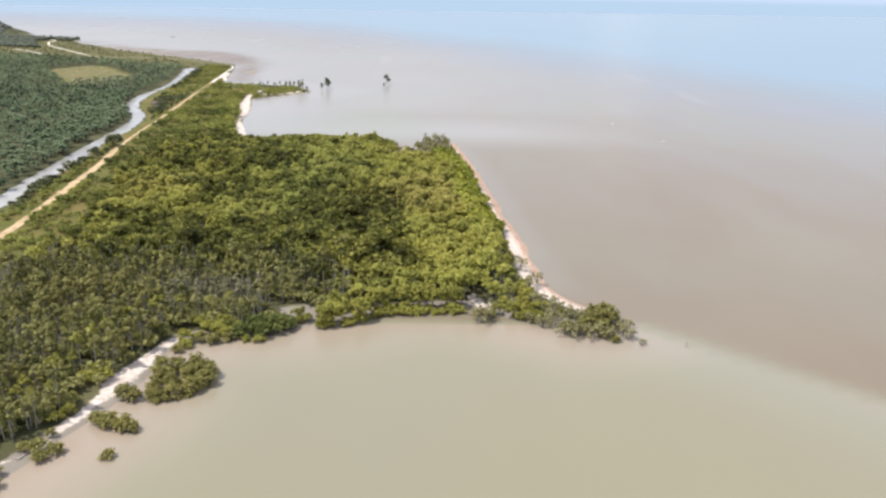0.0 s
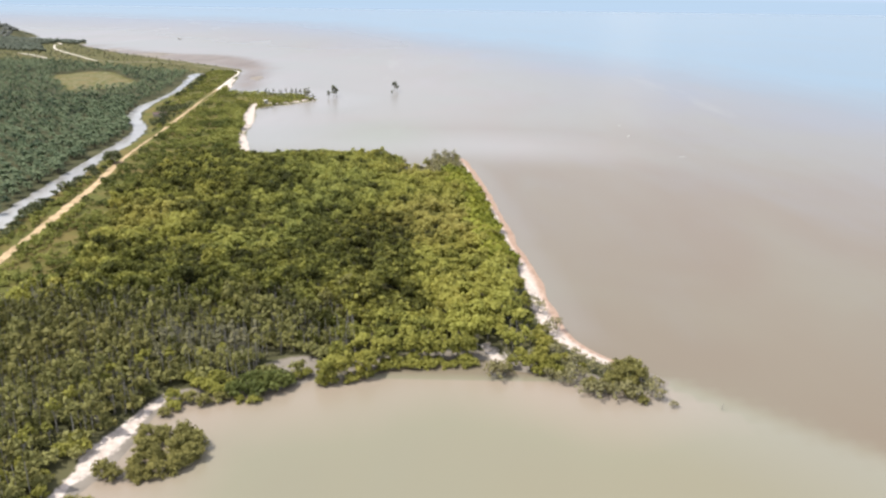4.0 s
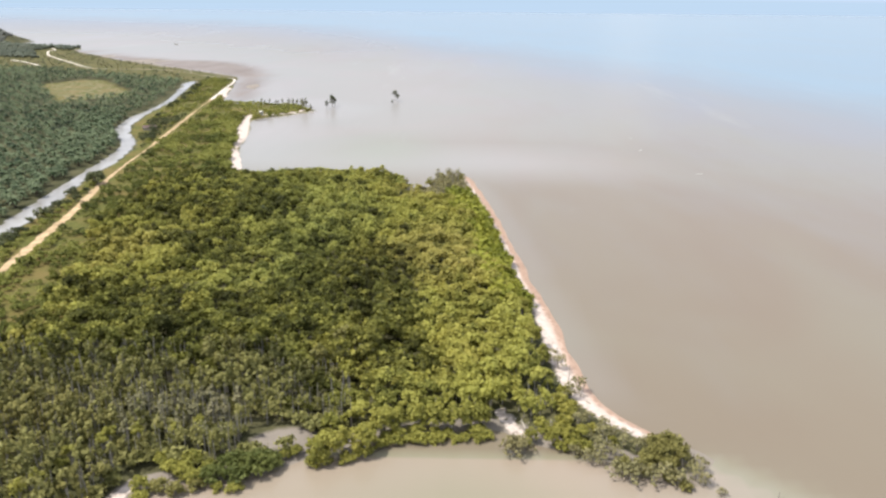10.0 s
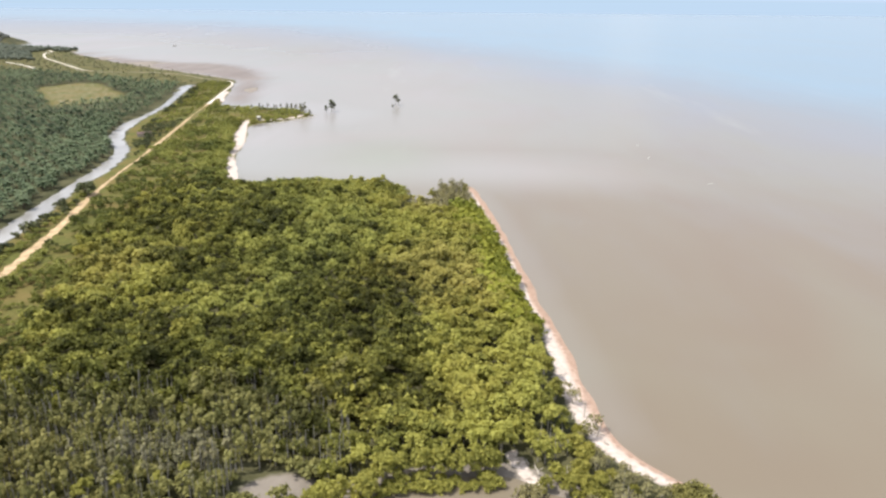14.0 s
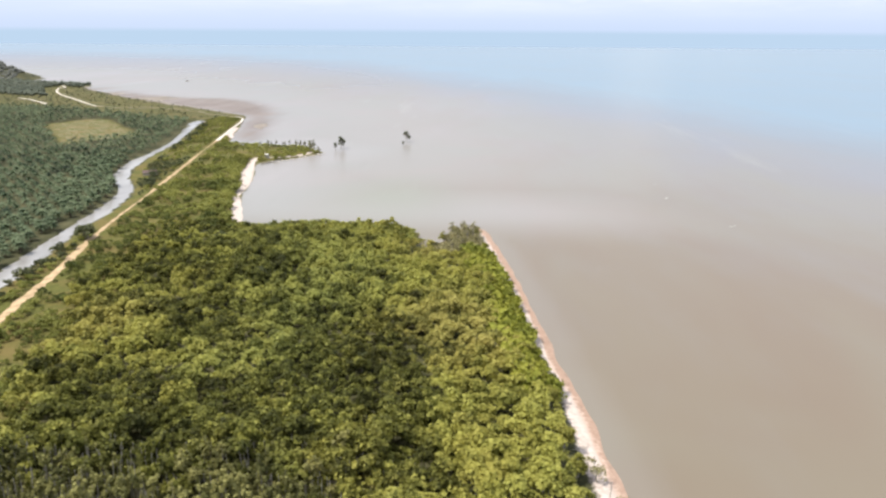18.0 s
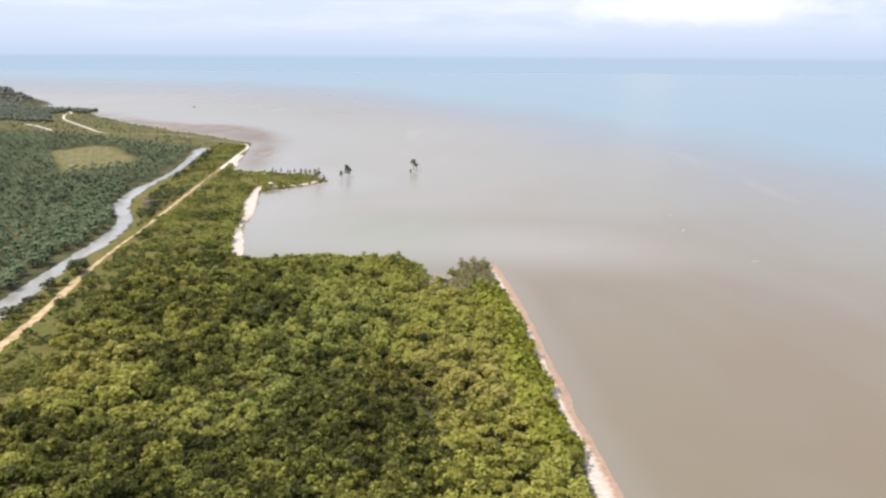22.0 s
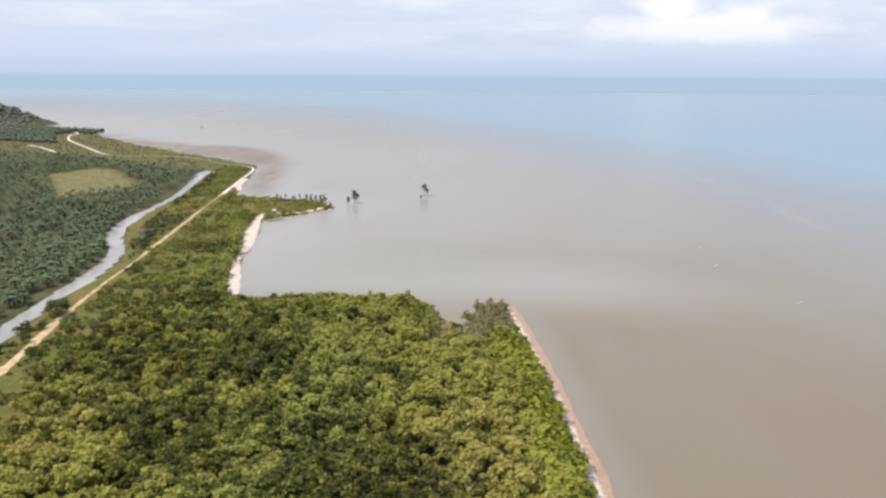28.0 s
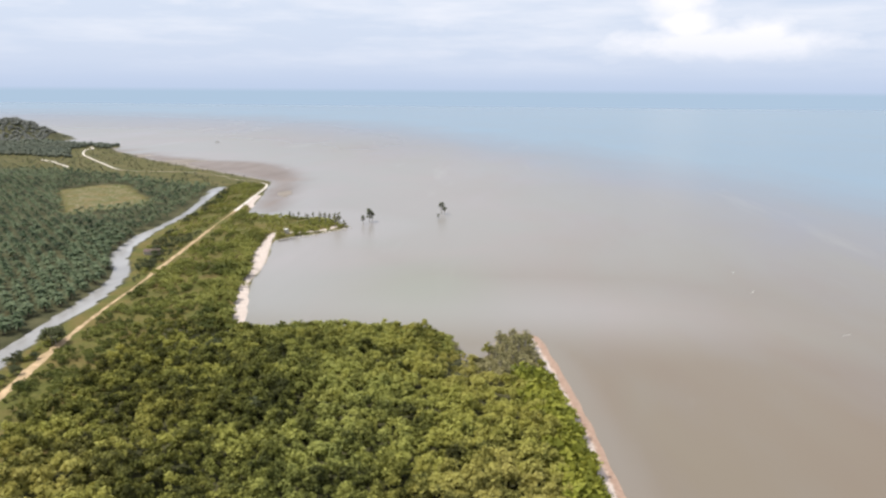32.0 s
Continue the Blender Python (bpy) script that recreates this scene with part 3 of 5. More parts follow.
def set_tree(proto, x, y, z, turn, size):
    m = Matrix.LocRotScale((x, y, z), Euler((0, 0, turn)), None)
    t = copy_thing(proto, m)
    t.scale = (size, size, size * 1.0)
    return t


def scatter(x0, x1, y0, y1, gap, r, jitter=0.42):
    """Places on a jittered grid."""
    gx, gy = np.meshgrid(np.arange(x0, x1, gap), np.arange(y0, y1, gap * 0.9))
    gx = gx + (np.arange(gx.shape[0]) % 2)[:, None] * gap * 0.5
    gx = gx + r.uniform(-jitter, jitter, gx.shape) * gap
    gy = gy + r.uniform(-jitter, jitter, gy.shape) * gap
    return gx.ravel(), gy.ravel()


def merged(name, forms, places, mat, r, tone_of=None, vary=0.16, dry_of=None):
    """Many alike plants in one mesh. places: rows of x, y, z, size."""
    kinds = r.integers(0, len(forms), len(places))
    vs, fs, ts, ds, n = [], [], [], [], 0
    for k, form in enumerate(forms):
        v0, f0, t0 = form
        pl = places[kinds == k]
        if not len(pl):
            continue
        a = r.uniform(0, 6.283, len(pl))
        ca, sa = np.cos(a)[:, None], np.sin(a)[:, None]
        s = pl[:, 3:4]
        sz = s * r.uniform(0.85, 1.2, (len(pl), 1))
        x = (v0[None, :, 0] * ca - v0[None, :, 1] * sa) * s + pl[:, 0:1]
        y = (v0[None, :, 0] * sa + v0[None, :, 1] * ca) * s + pl[:, 1:2]
        z = v0[None, :, 2] * sz + pl[:, 2:3]
        vs.append(np.stack([x, y, z], 2).reshape(-1, 3))
        off = (np.arange(len(pl)) * len(v0))[:, None, None] + n
        fs.append([(f[None] + off).reshape(-1, f.shape[1]) for f in f0])
        tone = r.normal(0.0, vary, (len(pl), 1)) + (tone_of(pl)[:, None] if tone_of else 0)
        ts.append((t0[None] + tone).ravel())
        if dry_of:
            ds.append(np.repeat(dry_of(pl) + r.normal(0, 0.12, len(pl)), len(v0)))
        n += len(pl) * len(v0)
    groups = {}
    for g in fs:
        for f in g:
            groups.setdefault(f.shape[1], []).append(f)
    me = mesh_of(name, np.concatenate(vs), [np.concatenate(g) for g in groups.values()], mat, False, np.concatenate(ts))
    if dry_of:
        me.attributes.new("dry", "FLOAT", "POINT").data.foreach_set("value", np.concatenate(ds).astype(np.float32))
    return me


def both(form):
    """Crown arrays of a form with its wood left out."""
    return form[1].arrays()


# ---- ground, water, roads ----
def steps(*runs):
    out = []
    for a, b, s in runs:
        out.append(np.arange(a, b, s))
    return np.concatenate(out + [[runs[-1][1]]])


gx = steps((-4900, -1600, 300), (-1600, -800, 40), (-800, -320, 10), (-320, 72, 2.5), (72, 132, 10), (132, 600, 60), (600, 4900, 430))
gy = steps((-2000, -200, 300), (-200, 110, 10), (110, 560, 2.6), (560, 1100, 6), (1100, 1700, 12), (1700, 2900, 50), (2900, 4900, 250))
GX, GY = np.meshgrid(gx, gy)
gz, gsd, gsand, gmud, ggrass, gwet = ground_at(GX.ravel(), GY.ravel())
near = (np.abs(GX.ravel()) < 600) & (gsd > 1)
lump = np.array([noise.noise(Vector((x * 0.11, y * 0.11, 0.5))) if k else 0.0 for x, y, k in zip(GX.ravel(), GY.ravel(), near)])
road_line = smooth(ROAD, 5)
flat = step01(away(GX.ravel(), GY.ravel(), road_line[::3]), 3.0, 9.0)
gz = gz + 0.22 * lump * flat * step01(gsd, 2, 10)
nx, ny = len(gx), len(gy)
ii = (np.arange(ny - 1)[:, None] * nx + np.arange(nx - 1)[None]).ravel()
gme = mesh_of("ground", np.stack([GX.ravel(), GY.ravel(), gz], 1), np.stack([ii, ii + 1, ii + nx + 1, ii + nx], 1), GROUND, True)
col = gme.attributes.new("cover", "FLOAT_COLOR", "POINT")
col.data.foreach_set("color", np.stack([gsand, gmud, ggrass, np.ones_like(gsand)], 1).astype(np.float32).ravel())
wt_ = gme.attributes.new("wet", "FLOAT", "POINT")
wt_.data.foreach_set("value", gwet.astype(np.float32))
ground = tagged(new("ground", gme), "low coastal ground of mud, sand and rough grass", "ground", kind="structure")

# the sea: tone by distance from the coast, bluer far out
sx = steps((-4900, -1600, 300), (-1600, -800, 80), (-800, -200, 14), (-200, 160, 5), (160, 500, 25), (500, 1500, 100), (1500, 4900, 340))
sy = steps((-2000, -100, 200), (-100, 60, 20), (60, 540, 5), (540, 1400, 14), (1400, 2000, 70), (2000, 4900, 290))
SX, SY = np.meshgrid(sx, sy)
sxf, syf = SX.ravel(), SY.ravel()
coast_d = away(sxf, syf, LAND[::3], True)
bar = smooth([(62, 213), (90, 189), (125, 158), (190, 90), (300, -20)], 15)
inner = (syf < np.interp(sxf, bar[:, 0], bar[:, 1])) & (sxf > -200)
bar_d = away(sxf, syf, bar)
mixed = step01(np.where(inner, bar_d, -bar_d), -5, 7) * (sxf > -200)
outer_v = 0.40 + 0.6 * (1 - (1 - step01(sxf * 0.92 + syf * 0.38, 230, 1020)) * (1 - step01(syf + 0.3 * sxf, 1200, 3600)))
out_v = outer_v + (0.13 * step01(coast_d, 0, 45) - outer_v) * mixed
nx, ny = len(sx), len(sy)
ii = (np.arange(ny - 1)[:, None] * nx + np.arange(nx - 1)[None]).ravel()
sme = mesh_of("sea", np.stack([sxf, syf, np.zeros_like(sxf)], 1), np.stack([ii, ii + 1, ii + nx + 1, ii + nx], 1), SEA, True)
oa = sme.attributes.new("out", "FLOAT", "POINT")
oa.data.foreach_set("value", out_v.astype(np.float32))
pa = sme.attributes.new("pale", "FLOAT", "POINT")
wash = 0.32 * step01(coast_d, 15, 0) * (1 - mixed) * step01(syf, 225, 250) * step01(syf, 560, 500)
pa.data.foreach_set("value", np.maximum(np.maximum(wash, 0.3 * inner * step01(bar_d, 42, 4) * step01(bar_d, -1, 6)), np.maximum(step01(coast_d, 190, 10) * step01(syf, 470, 560) * step01(syf, 1500, 900), 0.75 * step01(coast_d, 620, 60) * step01(syf, 520, 700) * step01(sxf, 260, -60))).astype(np.float32))
mud_d = away(sxf, syf, MUD_LINE, True) * np.where(inside(sxf, syf, MUD_LINE), 1, -1)
sa = sme.attributes.new("silt", "FLOAT", "POINT")
sa.data.foreach_set("value", step01(mud_d, -18, 14).astype(np.float32))
wa = sme.attributes.new("weed", "FLOAT", "POINT")
wa.data.foreach_set("value", np.exp(-((sxf + 58) / 40) ** 2 - ((syf - 592) / 62) ** 2).astype(np.float32))
ra = sme.attributes.new("ripple", "FLOAT", "POINT")
ra.data.foreach_set("value", step01(np.hypot(sxf, syf - 250), 620, 320).astype(np.float32))
sea = tagged(new("water", sme), "calm silt-laden beige sea turning blue far out", "sea", kind="structure")

cy = np.arange(-150, 1013, 4.0)
cw, ce = at_y(cy, smooth(CANAL_W, 6)), at_y(cy, smooth(CANAL_E, 6))
cw = cw + np.array([noise.noise(Vector((0.3, y * 0.06, 1.0))) for y in cy]) * 2.6 + 2.0
ce = ce + np.array([noise.noise(Vector((7.3, y * 0.06, 4.0))) for y in cy]) * 2.6 - 0.5
cv = np.concatenate([np.stack([cw, cy, np.full_like(cy, 0.35)], 1), np.stack([ce, cy, np.full_like(cy, 0.35)], 1)])
k = np.arange(len(cy) - 1)
tagged(new("canal_water", mesh_of("canal_water", cv, np.stack([k, k + len(cy), k + len(cy) + 1, k + 1], 1), CANAL, True)),
       "pale grey drainage canal beside the plantation", "canal", kind="structure")


def strip_road(name, line, width, mat, label, lift=0.12, seed=0.0):
    p = smooth(line, 4)
    width = width * (1 - 0.32 * step01(p[:, 1], 440, 560) - 0.3 * step01(p[:, 1], 470, 500) * step01(p[:, 1], 610, 580) - 0.2 * step01(p[:, 1], 860, 880) - 0.5 * step01(p[:, 1], 740, 765) * step01(p[:, 1], 842, 815) - 0.4 * step01(p[:, 1], 1020, 1070) * step01(p[:, 1], 1175, 1150) + 0.2 * step01(p[:, 1], 1150, 1200))
    d = np.gradient(p, axis=0)
    d /= np.linalg.norm(d, axis=1, keepdims=True)
    side = np.stack([d[:, 1], -d[:, 0]], 1)
    rows = []
    for s in (-1, -0.45, 0, 0.45, 1):
        wob = np.array([noise.noise(Vector((q[0] * 0.16, q[1] * 0.16, seed + s * 3))) for q in p])
        q = p + side * (s * width / 2 * (1 + 0.85 * wob * (abs(s) == 1)))[:, None]
        z = ground_at(q[:, 0], q[:, 1])[0] + lift - 0.14 * (abs(s) == 1) - 0.04 * (abs(s) == 0.45)
        rows.append(np.stack([q[:, 0], q[:, 1], np.maximum(z, 0.95)], 1))
    n = len(p)
    k = np.arange(n - 1)
    f = np.concatenate([np.stack([k + j * n, k + 1 + j * n, k + 1 + (j + 1) * n, k + (j + 1) * n], 1) for j in range(4)])
    return tagged(new(name, mesh_of(name, np.concatenate(rows), f, mat, True)), label, "track", kind="structure")


strip_road("road", ROAD[:13], 4.5, TRACK, "orange sandy vehicle track on a low bank")
strip_road("road_shore", ROAD[12:], 4.6, PALESAND, "pale sand track along the far shore", seed=6.0)
strip_road("road_side", [(-720, 1280), (-682, 1250), (-620, 1185)], 6.0, PALESAND, "pale side track between the palms", seed=3.0)


# ---- shoreline trees, each a thing ----
def ground_z(x, y):
    return float(max(ground_at(np.array([x]), np.array([y]))[0][0], -0.6))


r1 = np.random.default_rng(11)
TALL = [tree_thing("mangrove_tree", tree_form(r1, 9.0, 6.6, 20, 40, 0.62, 3, -0.05), FRINGE,
                   "olive-green mangrove tree with a dense rounded crown at the water's edge", "tree", "mangrove trees along the shore") for _ in range(5)]
THIN = [tree_thing("mangrove_tree", tree_form(r1, 9.5, 3.6, 8, 22, 0.65, 1, 0.4, False), FRINGE,
                   "slender grey-trunked mangrove tree with an open crown", "tree", "slender trees behind the beach") for _ in range(3)]
CLUMP = [tree_thing("mangrove_tree", tree_form(r1, 7.4, 7.4, 22, 36, 0.56, 4, -0.12), OLIVE,
                    "olive-brown mangrove tree with a ragged crown in the shallows", "tree", "olive trees in the shallows") for _ in range(4)]
SHALLOW = [tree_thing("mangrove_bush", tree_form(r1, 4.6, 5.8, 12, 32, 0.6, 4, -0.1), OLIVE,
                      "olive-brown spreading mangrove bush standing in shallow water", "bush", "olive bushes in the shallows") for _ in range(3)]
BUSH = [tree_thing("mangrove_bush", tree_form(r1, 4.6, 5.8, 11, 32, 0.7, 4, -0.1), FRINGE,
                   "low spreading mangrove bush standing in shallow muddy water", "bush", "bushes in the shallows") for _ in range(3)]
DEEP = [tree_thing("mangrove_bush", tree_form(r1, 4.6, 5.8, 11, 34, 0.7, 4, -0.1), DEEPGREEN,
                   "dense deep-green mangrove bush at the edge of the bay", "bush", "deep-green bushes of the bay") for _ in range(2)]
SPARSE = [tree_thing("bare_bush", tree_form(r1, 4.6, 4.8, 11, 13, 0.5, 6, 0.05, False), TWIG,
                     "thin half-bare bush with grey twigs in the shallows", "bush", "half-bare bushes") for _ in range(2)]
fringe = []


def plant(protos, x, y, size=1.0, sink=0.0):
    fringe.append((x, y))
    return set_tree(protos[r1.integers(len(protos))], x, y, ground_z(x, y) - sink, r1.uniform(0, 6.28), size)


# the row along the bay, from the sandy beach to the tip of the point
for x, y, s in ((-59, 199.5, 0.85), (-56, 202, 1.0), (-53, 200, 0.95), (-51, 203.5, 1.05), (-48, 203, 0.95), (-46, 206, 0.8), (-54, 205, 0.9), (-49, 206.5, 0.8)):
    plant(DEEP, x, y, s * 1.12)
for x, y, s in ((-66, 201, 0.8), (-63, 199, 0.75), (-60.5, 203, 0.7), (-53, 196.5, 0.6), (-44, 209, 0.5), (-41.5, 210.5, 0.6), (-57, 197, 0.5), (-69, 202, 0.8), (-65, 205, 0.9), (-72, 205, 0.8)):
    plant(BUSH, x, y, s)
for x, y in smooth([(-37, 208), (-30, 210), (-24, 214)], 3.2):
    plant(TALL, x + r1.uniform(-1.5, 1.5), y + r1.uniform(-1, 3), r1.uniform(0.75, 1.0))
    plant(BUSH, x + r1.uniform(-1.5, 1.5), y - 1.5, r1.uniform(0.6, 0.9))
for x, y in smooth([(-21, 219), (-12, 222), (-4, 222), (5, 223)], 3.6):
    plant(TALL, x + r1.uniform(-1, 1), y + r1.uniform(-0.5, 1.5), r1.uniform(0.75, 1.0))
    plant(BUSH, x + r1.uniform(-1.5, 1.5), y - 1.6, r1.uniform(0.5, 0.75))
for x, y in smooth([(17, 219), (23, 217), (30, 216)], 3.2):
    plant(TALL, x + r1.uniform(-1, 1), y + r1.uniform(-1, 1), r1.uniform(0.5, 0.65))
    plant(BUSH, x + r1.uniform(-1.5, 1.5), y - 2.0, r1.uniform(0.5, 0.75))
for x, y in smooth([(20, 223), (25, 221), (28, 218)], 3.2):
    plant(BUSH, x + r1.uniform(-1, 1), y + r1.uniform(-1, 1), r1.uniform(0.75, 0.95))
for x, y, s in ((45, 209, 0.8), (48, 207, 0.9), (51, 209, 0.95), (47, 212, 0.85), (50, 213, 0.85), (43, 207, 0.68)):
    plant(CLUMP, x, y, s)
for x, y, s in ((27, 212, 0.7), (30, 210, 0.8), (33, 211, 0.85), (36.5, 204.5, 0.85), (39, 202.5, 0.95), (41, 204.5, 0.85), (44, 202, 0.9), (47, 203.5, 0.95), (50, 201.5, 0.8), (54, 203.5, 0.9), (56, 201.5, 0.7), (58.5, 198, 0.5), (56, 207, 0.8)):
    plant(SPARSE, x, y, s * 1.15)
for x, y, s in ((38, 208, 0.7), (39.5, 206, 0.7), (43, 205, 0.6), (48, 203, 0.7), (51, 200, 0.6)):
    plant(SHALLOW, x, y, s)
for x, y, s in ((27, 228, 0.9), (26, 234, 0.9), (28, 240, 0.75), (26, 224, 0.8), (29, 232, 0.7), (33, 222, 0.55), (30, 221, 0.6), (37, 217, 0.5)):
    plant(BUSH, x, y, s)
for x, y, s in ((30, 225, 0.9), (33, 227, 0.75), (36, 223, 0.85), (35, 219, 0.9), (38, 220, 0.8), (40, 216, 0.8), (31, 217, 0.9), (34, 214, 0.9), (37, 212, 0.8), (33, 209, 0.7), (41, 221, 0.5), (46, 217, 0.6), (54, 212, 0.6), (36, 206, 0.8), (43, 214, 0.8), (31, 231, 0.6)):
    plant(SPARSE, x, y, s)
for x, y in smooth([(-20, 215), (-12, 217.5), (-3, 218), (6, 219)], 2.6):
    plant(BUSH, x + r1.uniform(-0.8, 0.8), y + r1.uniform(-0.8, 0.8), r1.uniform(0.5, 0.72))
# a pale twiggy bush before the gap in the trees
for x, y, s in ((12.5, 212.5, 1.2), (14.5, 213.5, 1.0), (11, 213.5, 1.0), (13, 214.5, 1.1)):
    plant(SPARSE, x, y, s)
# bushes before the sandy beach
for x, y, s in ((-71, 163, 0.75), (-67, 164.5, 0.85), (-63, 167, 0.9), (-60.5, 171, 0.95), (-61.5, 175.5, 1.0), (-65, 173, 1.0), (-69, 169.5, 0.9), (-73, 173, 0.85), (-74.5, 178, 0.85), (-70, 177.5, 0.95), (-65.5, 179, 1.0), (-72.5, 167.5, 0.75)):
    plant(CLUMP, x, y, s * 0.80, 0.3)
    plant(SHALLOW, x + r1.uniform(-1.2, 1.2), y - 1.4, s * 0.66)
for x, y, s in ((-74, 195.5, 0.8), (-72.5, 192, 0.65), (-88, 155, 0.6), (-89.5, 151.5, 0.6), (-87, 171.5, 0.75), (-89, 174, 0.8), (-91, 170, 0.7), (-90, 160, 0.6)):
    plant(BUSH, x, y, s)
for x, y, s in ((-79, 164, 0.85), (-76, 163, 0.8), (-80, 152, 0.75), (-77, 151, 0.9), (-73, 150, 0.85), (-71, 149, 0.7), (-72, 138.5, 0.55), (-88, 140, 0.7), (-84, 140, 0.65), (-86, 137, 0.6),
                (-93, 131, 0.7), (-91, 127, 0.8), (-95, 123, 0.8), (-98, 118, 0.9), (-104, 106, 0.9), (-108, 96, 0.9), (-66, 195, 0.8), (-70, 196, 0.75), (-62, 197, 0.7), (-74, 189, 0.6), (-88, 146, 0.45), (-91, 140, 0.5)):
    plant(SHALLOW, x, y, s)
# trees along the bank of sand on the sea side
for x, y in SAND_E[6::3]:
    if 248 < y < 330:
        plant(TALL if r1.random() < 0.7 else THIN, x - r1.uniform(6.0, 7.5), y + r1.uniform(-2, 2), r1.uniform(0.6, 0.9))
for x, y in ((29, 257), (30, 240), (33, 244), (27, 262)):
    plant(SPARSE, x, y, 1.0)
# slender trees over the beach
for x, y in smooth([(-118, 118), (-103, 150), (-97, 170), (-93, 190), (-84, 208), (-66, 214)], 5.0):
    plant(THIN, x + r1.uniform(-2.5, 1), y + r1.uniform(-2, 2), r1.uniform(0.7, 1.0))
for x, y in smooth([(-122, 60), (-109, 120), (-101, 142), (-95, 162)], 5.0):
    plant(TALL, x + r1.uniform(-2, 1), y + r1.uniform(-2, 2), r1.uniform(0.45, 0.65))
FRINGE_XY = np.array(fringe)

# the far tip of the wood, open tall trees
TIPTREE = [tree_thing("coast_tree", tree_form(r1, 12.5, 6.2, 13, 15, 0.68, 3, 0.06, False), BROWNTWIG,
                      "tall open-crowned brownish coastal tree at the end of the wood", "tree", "open trees at the inlet") for _ in range(3)]
for x, y, s in ((-12, 484, 0.85), (-6, 486, 0.9), (-1, 484, 0.85), (-9, 476, 0.85), (-14, 470, 0.8), (2, 474, 0.75), (-4, 478, 0.85), (-12, 460, 0.7), (-7, 466, 0.8), (-2, 462, 0.75), (3, 466, 0.65), (-16, 452, 0.6), (-9, 452, 0.65), (-3, 450, 0.6), (4, 455, 0.55), (-6, 496, 0.6), (0, 497, 0.55), (-31, 478, 0.5)):
    plant(TIPTREE, x, y, s)
for x, y, s in ((-17, 478, 0.75), (1, 490, 0.7), (-11, 491, 0.75), (5, 462, 0.6)):
    plant(TALL, x, y, s)

# trees of the spit and those standing in the sea
SPITTREE = [tree_thing("spit_tree", tree_form(r1, 9.0, 3.0, 11, 14, 0.6, 1, 0.0, False, 1.1), TIPLEAF,
                       "dark slender tree on the sandy spit", "tree", "trees along the spit") for _ in range(3)]
for x, y, s in ((-146, 775, 1.5), (-150, 778, 1.4), (-148, 772, 1.2), (-143, 781, 0.7), (-157, 789, 1.1), (-163, 797, 1.05), (-168, 801, 1.0), (-175, 804, 0.9), (-182, 806, 0.7), (-189, 809, 0.8), (-197, 809, 0.85), (-205, 810, 0.6), (-153, 768, 0.45), (-160, 760, 0.5), (-170, 775, 0.6), (-178, 798, 0.8), (-165, 786, 0.8), (-193, 806, 0.7), (-158, 778, 0.8), (-185, 790, 0.6), (-181, 705, 0.5), (-140, 770, 0.8)):
    plant(SPITTREE, x, y, s * 0.95)
SEATREE = tree_thing("sea_tree", tree_form(r1, 10.0, 4.6, 11, 20, 0.7, 1, 0.25, False), DARKLEAF, "dark tree standing alone in the shallow sea", "tree", "trees standing in the sea")
SLIMSEA = tree_thing("sea_tree", tree_form(r1, 10.0, 3.0, 12, 22, 0.7, 1, 0.02, False, 1.3), DARKLEAF, "slim dark tree standing in the shallow sea", "tree", "trees standing in the sea")
for form, x, y, s in ((SEATREE, -66, 852, 1.3), (SEATREE, -63, 849, 0.9), (SLIMSEA, -67, 826, 0.62), (SLIMSEA, -125, 803, 1.45), (SLIMSEA, -129, 794, 0.95), (SLIMSEA, -123, 806, 1.1)):
    t = set_tree(form, x, y, -0.6, r1.uniform(0, 6.28), s)
# the dark tree between canal and track, and others like it
ROUND = [tree_thing("canal_tree", tree_form(r1, 8.0, 10.0, 16, 44, 0.8, 3, 0.08), DARKLEAF, "dark round-crowned tree on the canal bank", "tree", "dark trees by the canal") for _ in range(2)]
for x, y, s in ((-211, 474, 1.0), (-213.5, 478, 0.8), (-208, 455, 0.4), (-205, 438, 0.45), (-241, 640, 0.5), (-245, 648, 0.6), (-250, 660, 0.6), (-252, 668, 0.5), (-258, 690, 0.5),
                (-268, 720, 0.45), (-290, 775, 0.6), (-296, 800, 0.6), (-302, 830, 0.6), (-310, 870, 0.6), (-316, 905, 0.6), (-322, 940, 0.6), (-232, 612, 0.45), (-238, 625, 0.45), (-246, 672, 0.6), (-243, 655, 0.5), (-99, 408, 0.85), (-95, 412, 0.7), (-128, 420, 0.7), (-136, 470, 0.75), (-143, 455, 0.7), (-60, 330, 0.8), (-40, 318, 0.8), (-52, 322, 0.75)):
    x = max(x, float(at_y(y, CANAL_E)) + 11.0) if y > 560 and x < -230 else x
    set_tree(ROUND[r1.integers(2)], x, y, ground_z(x, y), r1.uniform(0, 6.28), s)
for proto in TALL + THIN + CLUMP + SHALLOW + BUSH + DEEP + SPARSE + TIPTREE + SPITTREE + [SEATREE, SLIMSEA] + ROUND:
    for o in (*proto.children_recursive, proto):
        bpy.data.objects.remove(o)


# ---- the mangrove wood ----
r2 = np.random.default_rng(23)
x, y = scatter(-260, 45, 60, 512, 3.65, r2)
z, sd, sand, mud, grass, wet = ground_at(x, y)
edge_e = at_y(y, SAND_E)
low_w = 30 + 14 * np.array([noise.noise(Vector((a * 0.02, b * 0.02, 8.0))) for a, b in zip(x, y)])
ok = (sd > 5) & (x > at_y(y, ROAD) + np.where(y > 240, low_w, 5.5)) & (sand < 0.45) & (x < np.where(y > 225, edge_e - np.interp(y, [230, 255, 280, 340], [9.0, 7.5, 5.8, 9.5]), 99)) & (mud < 0.55)
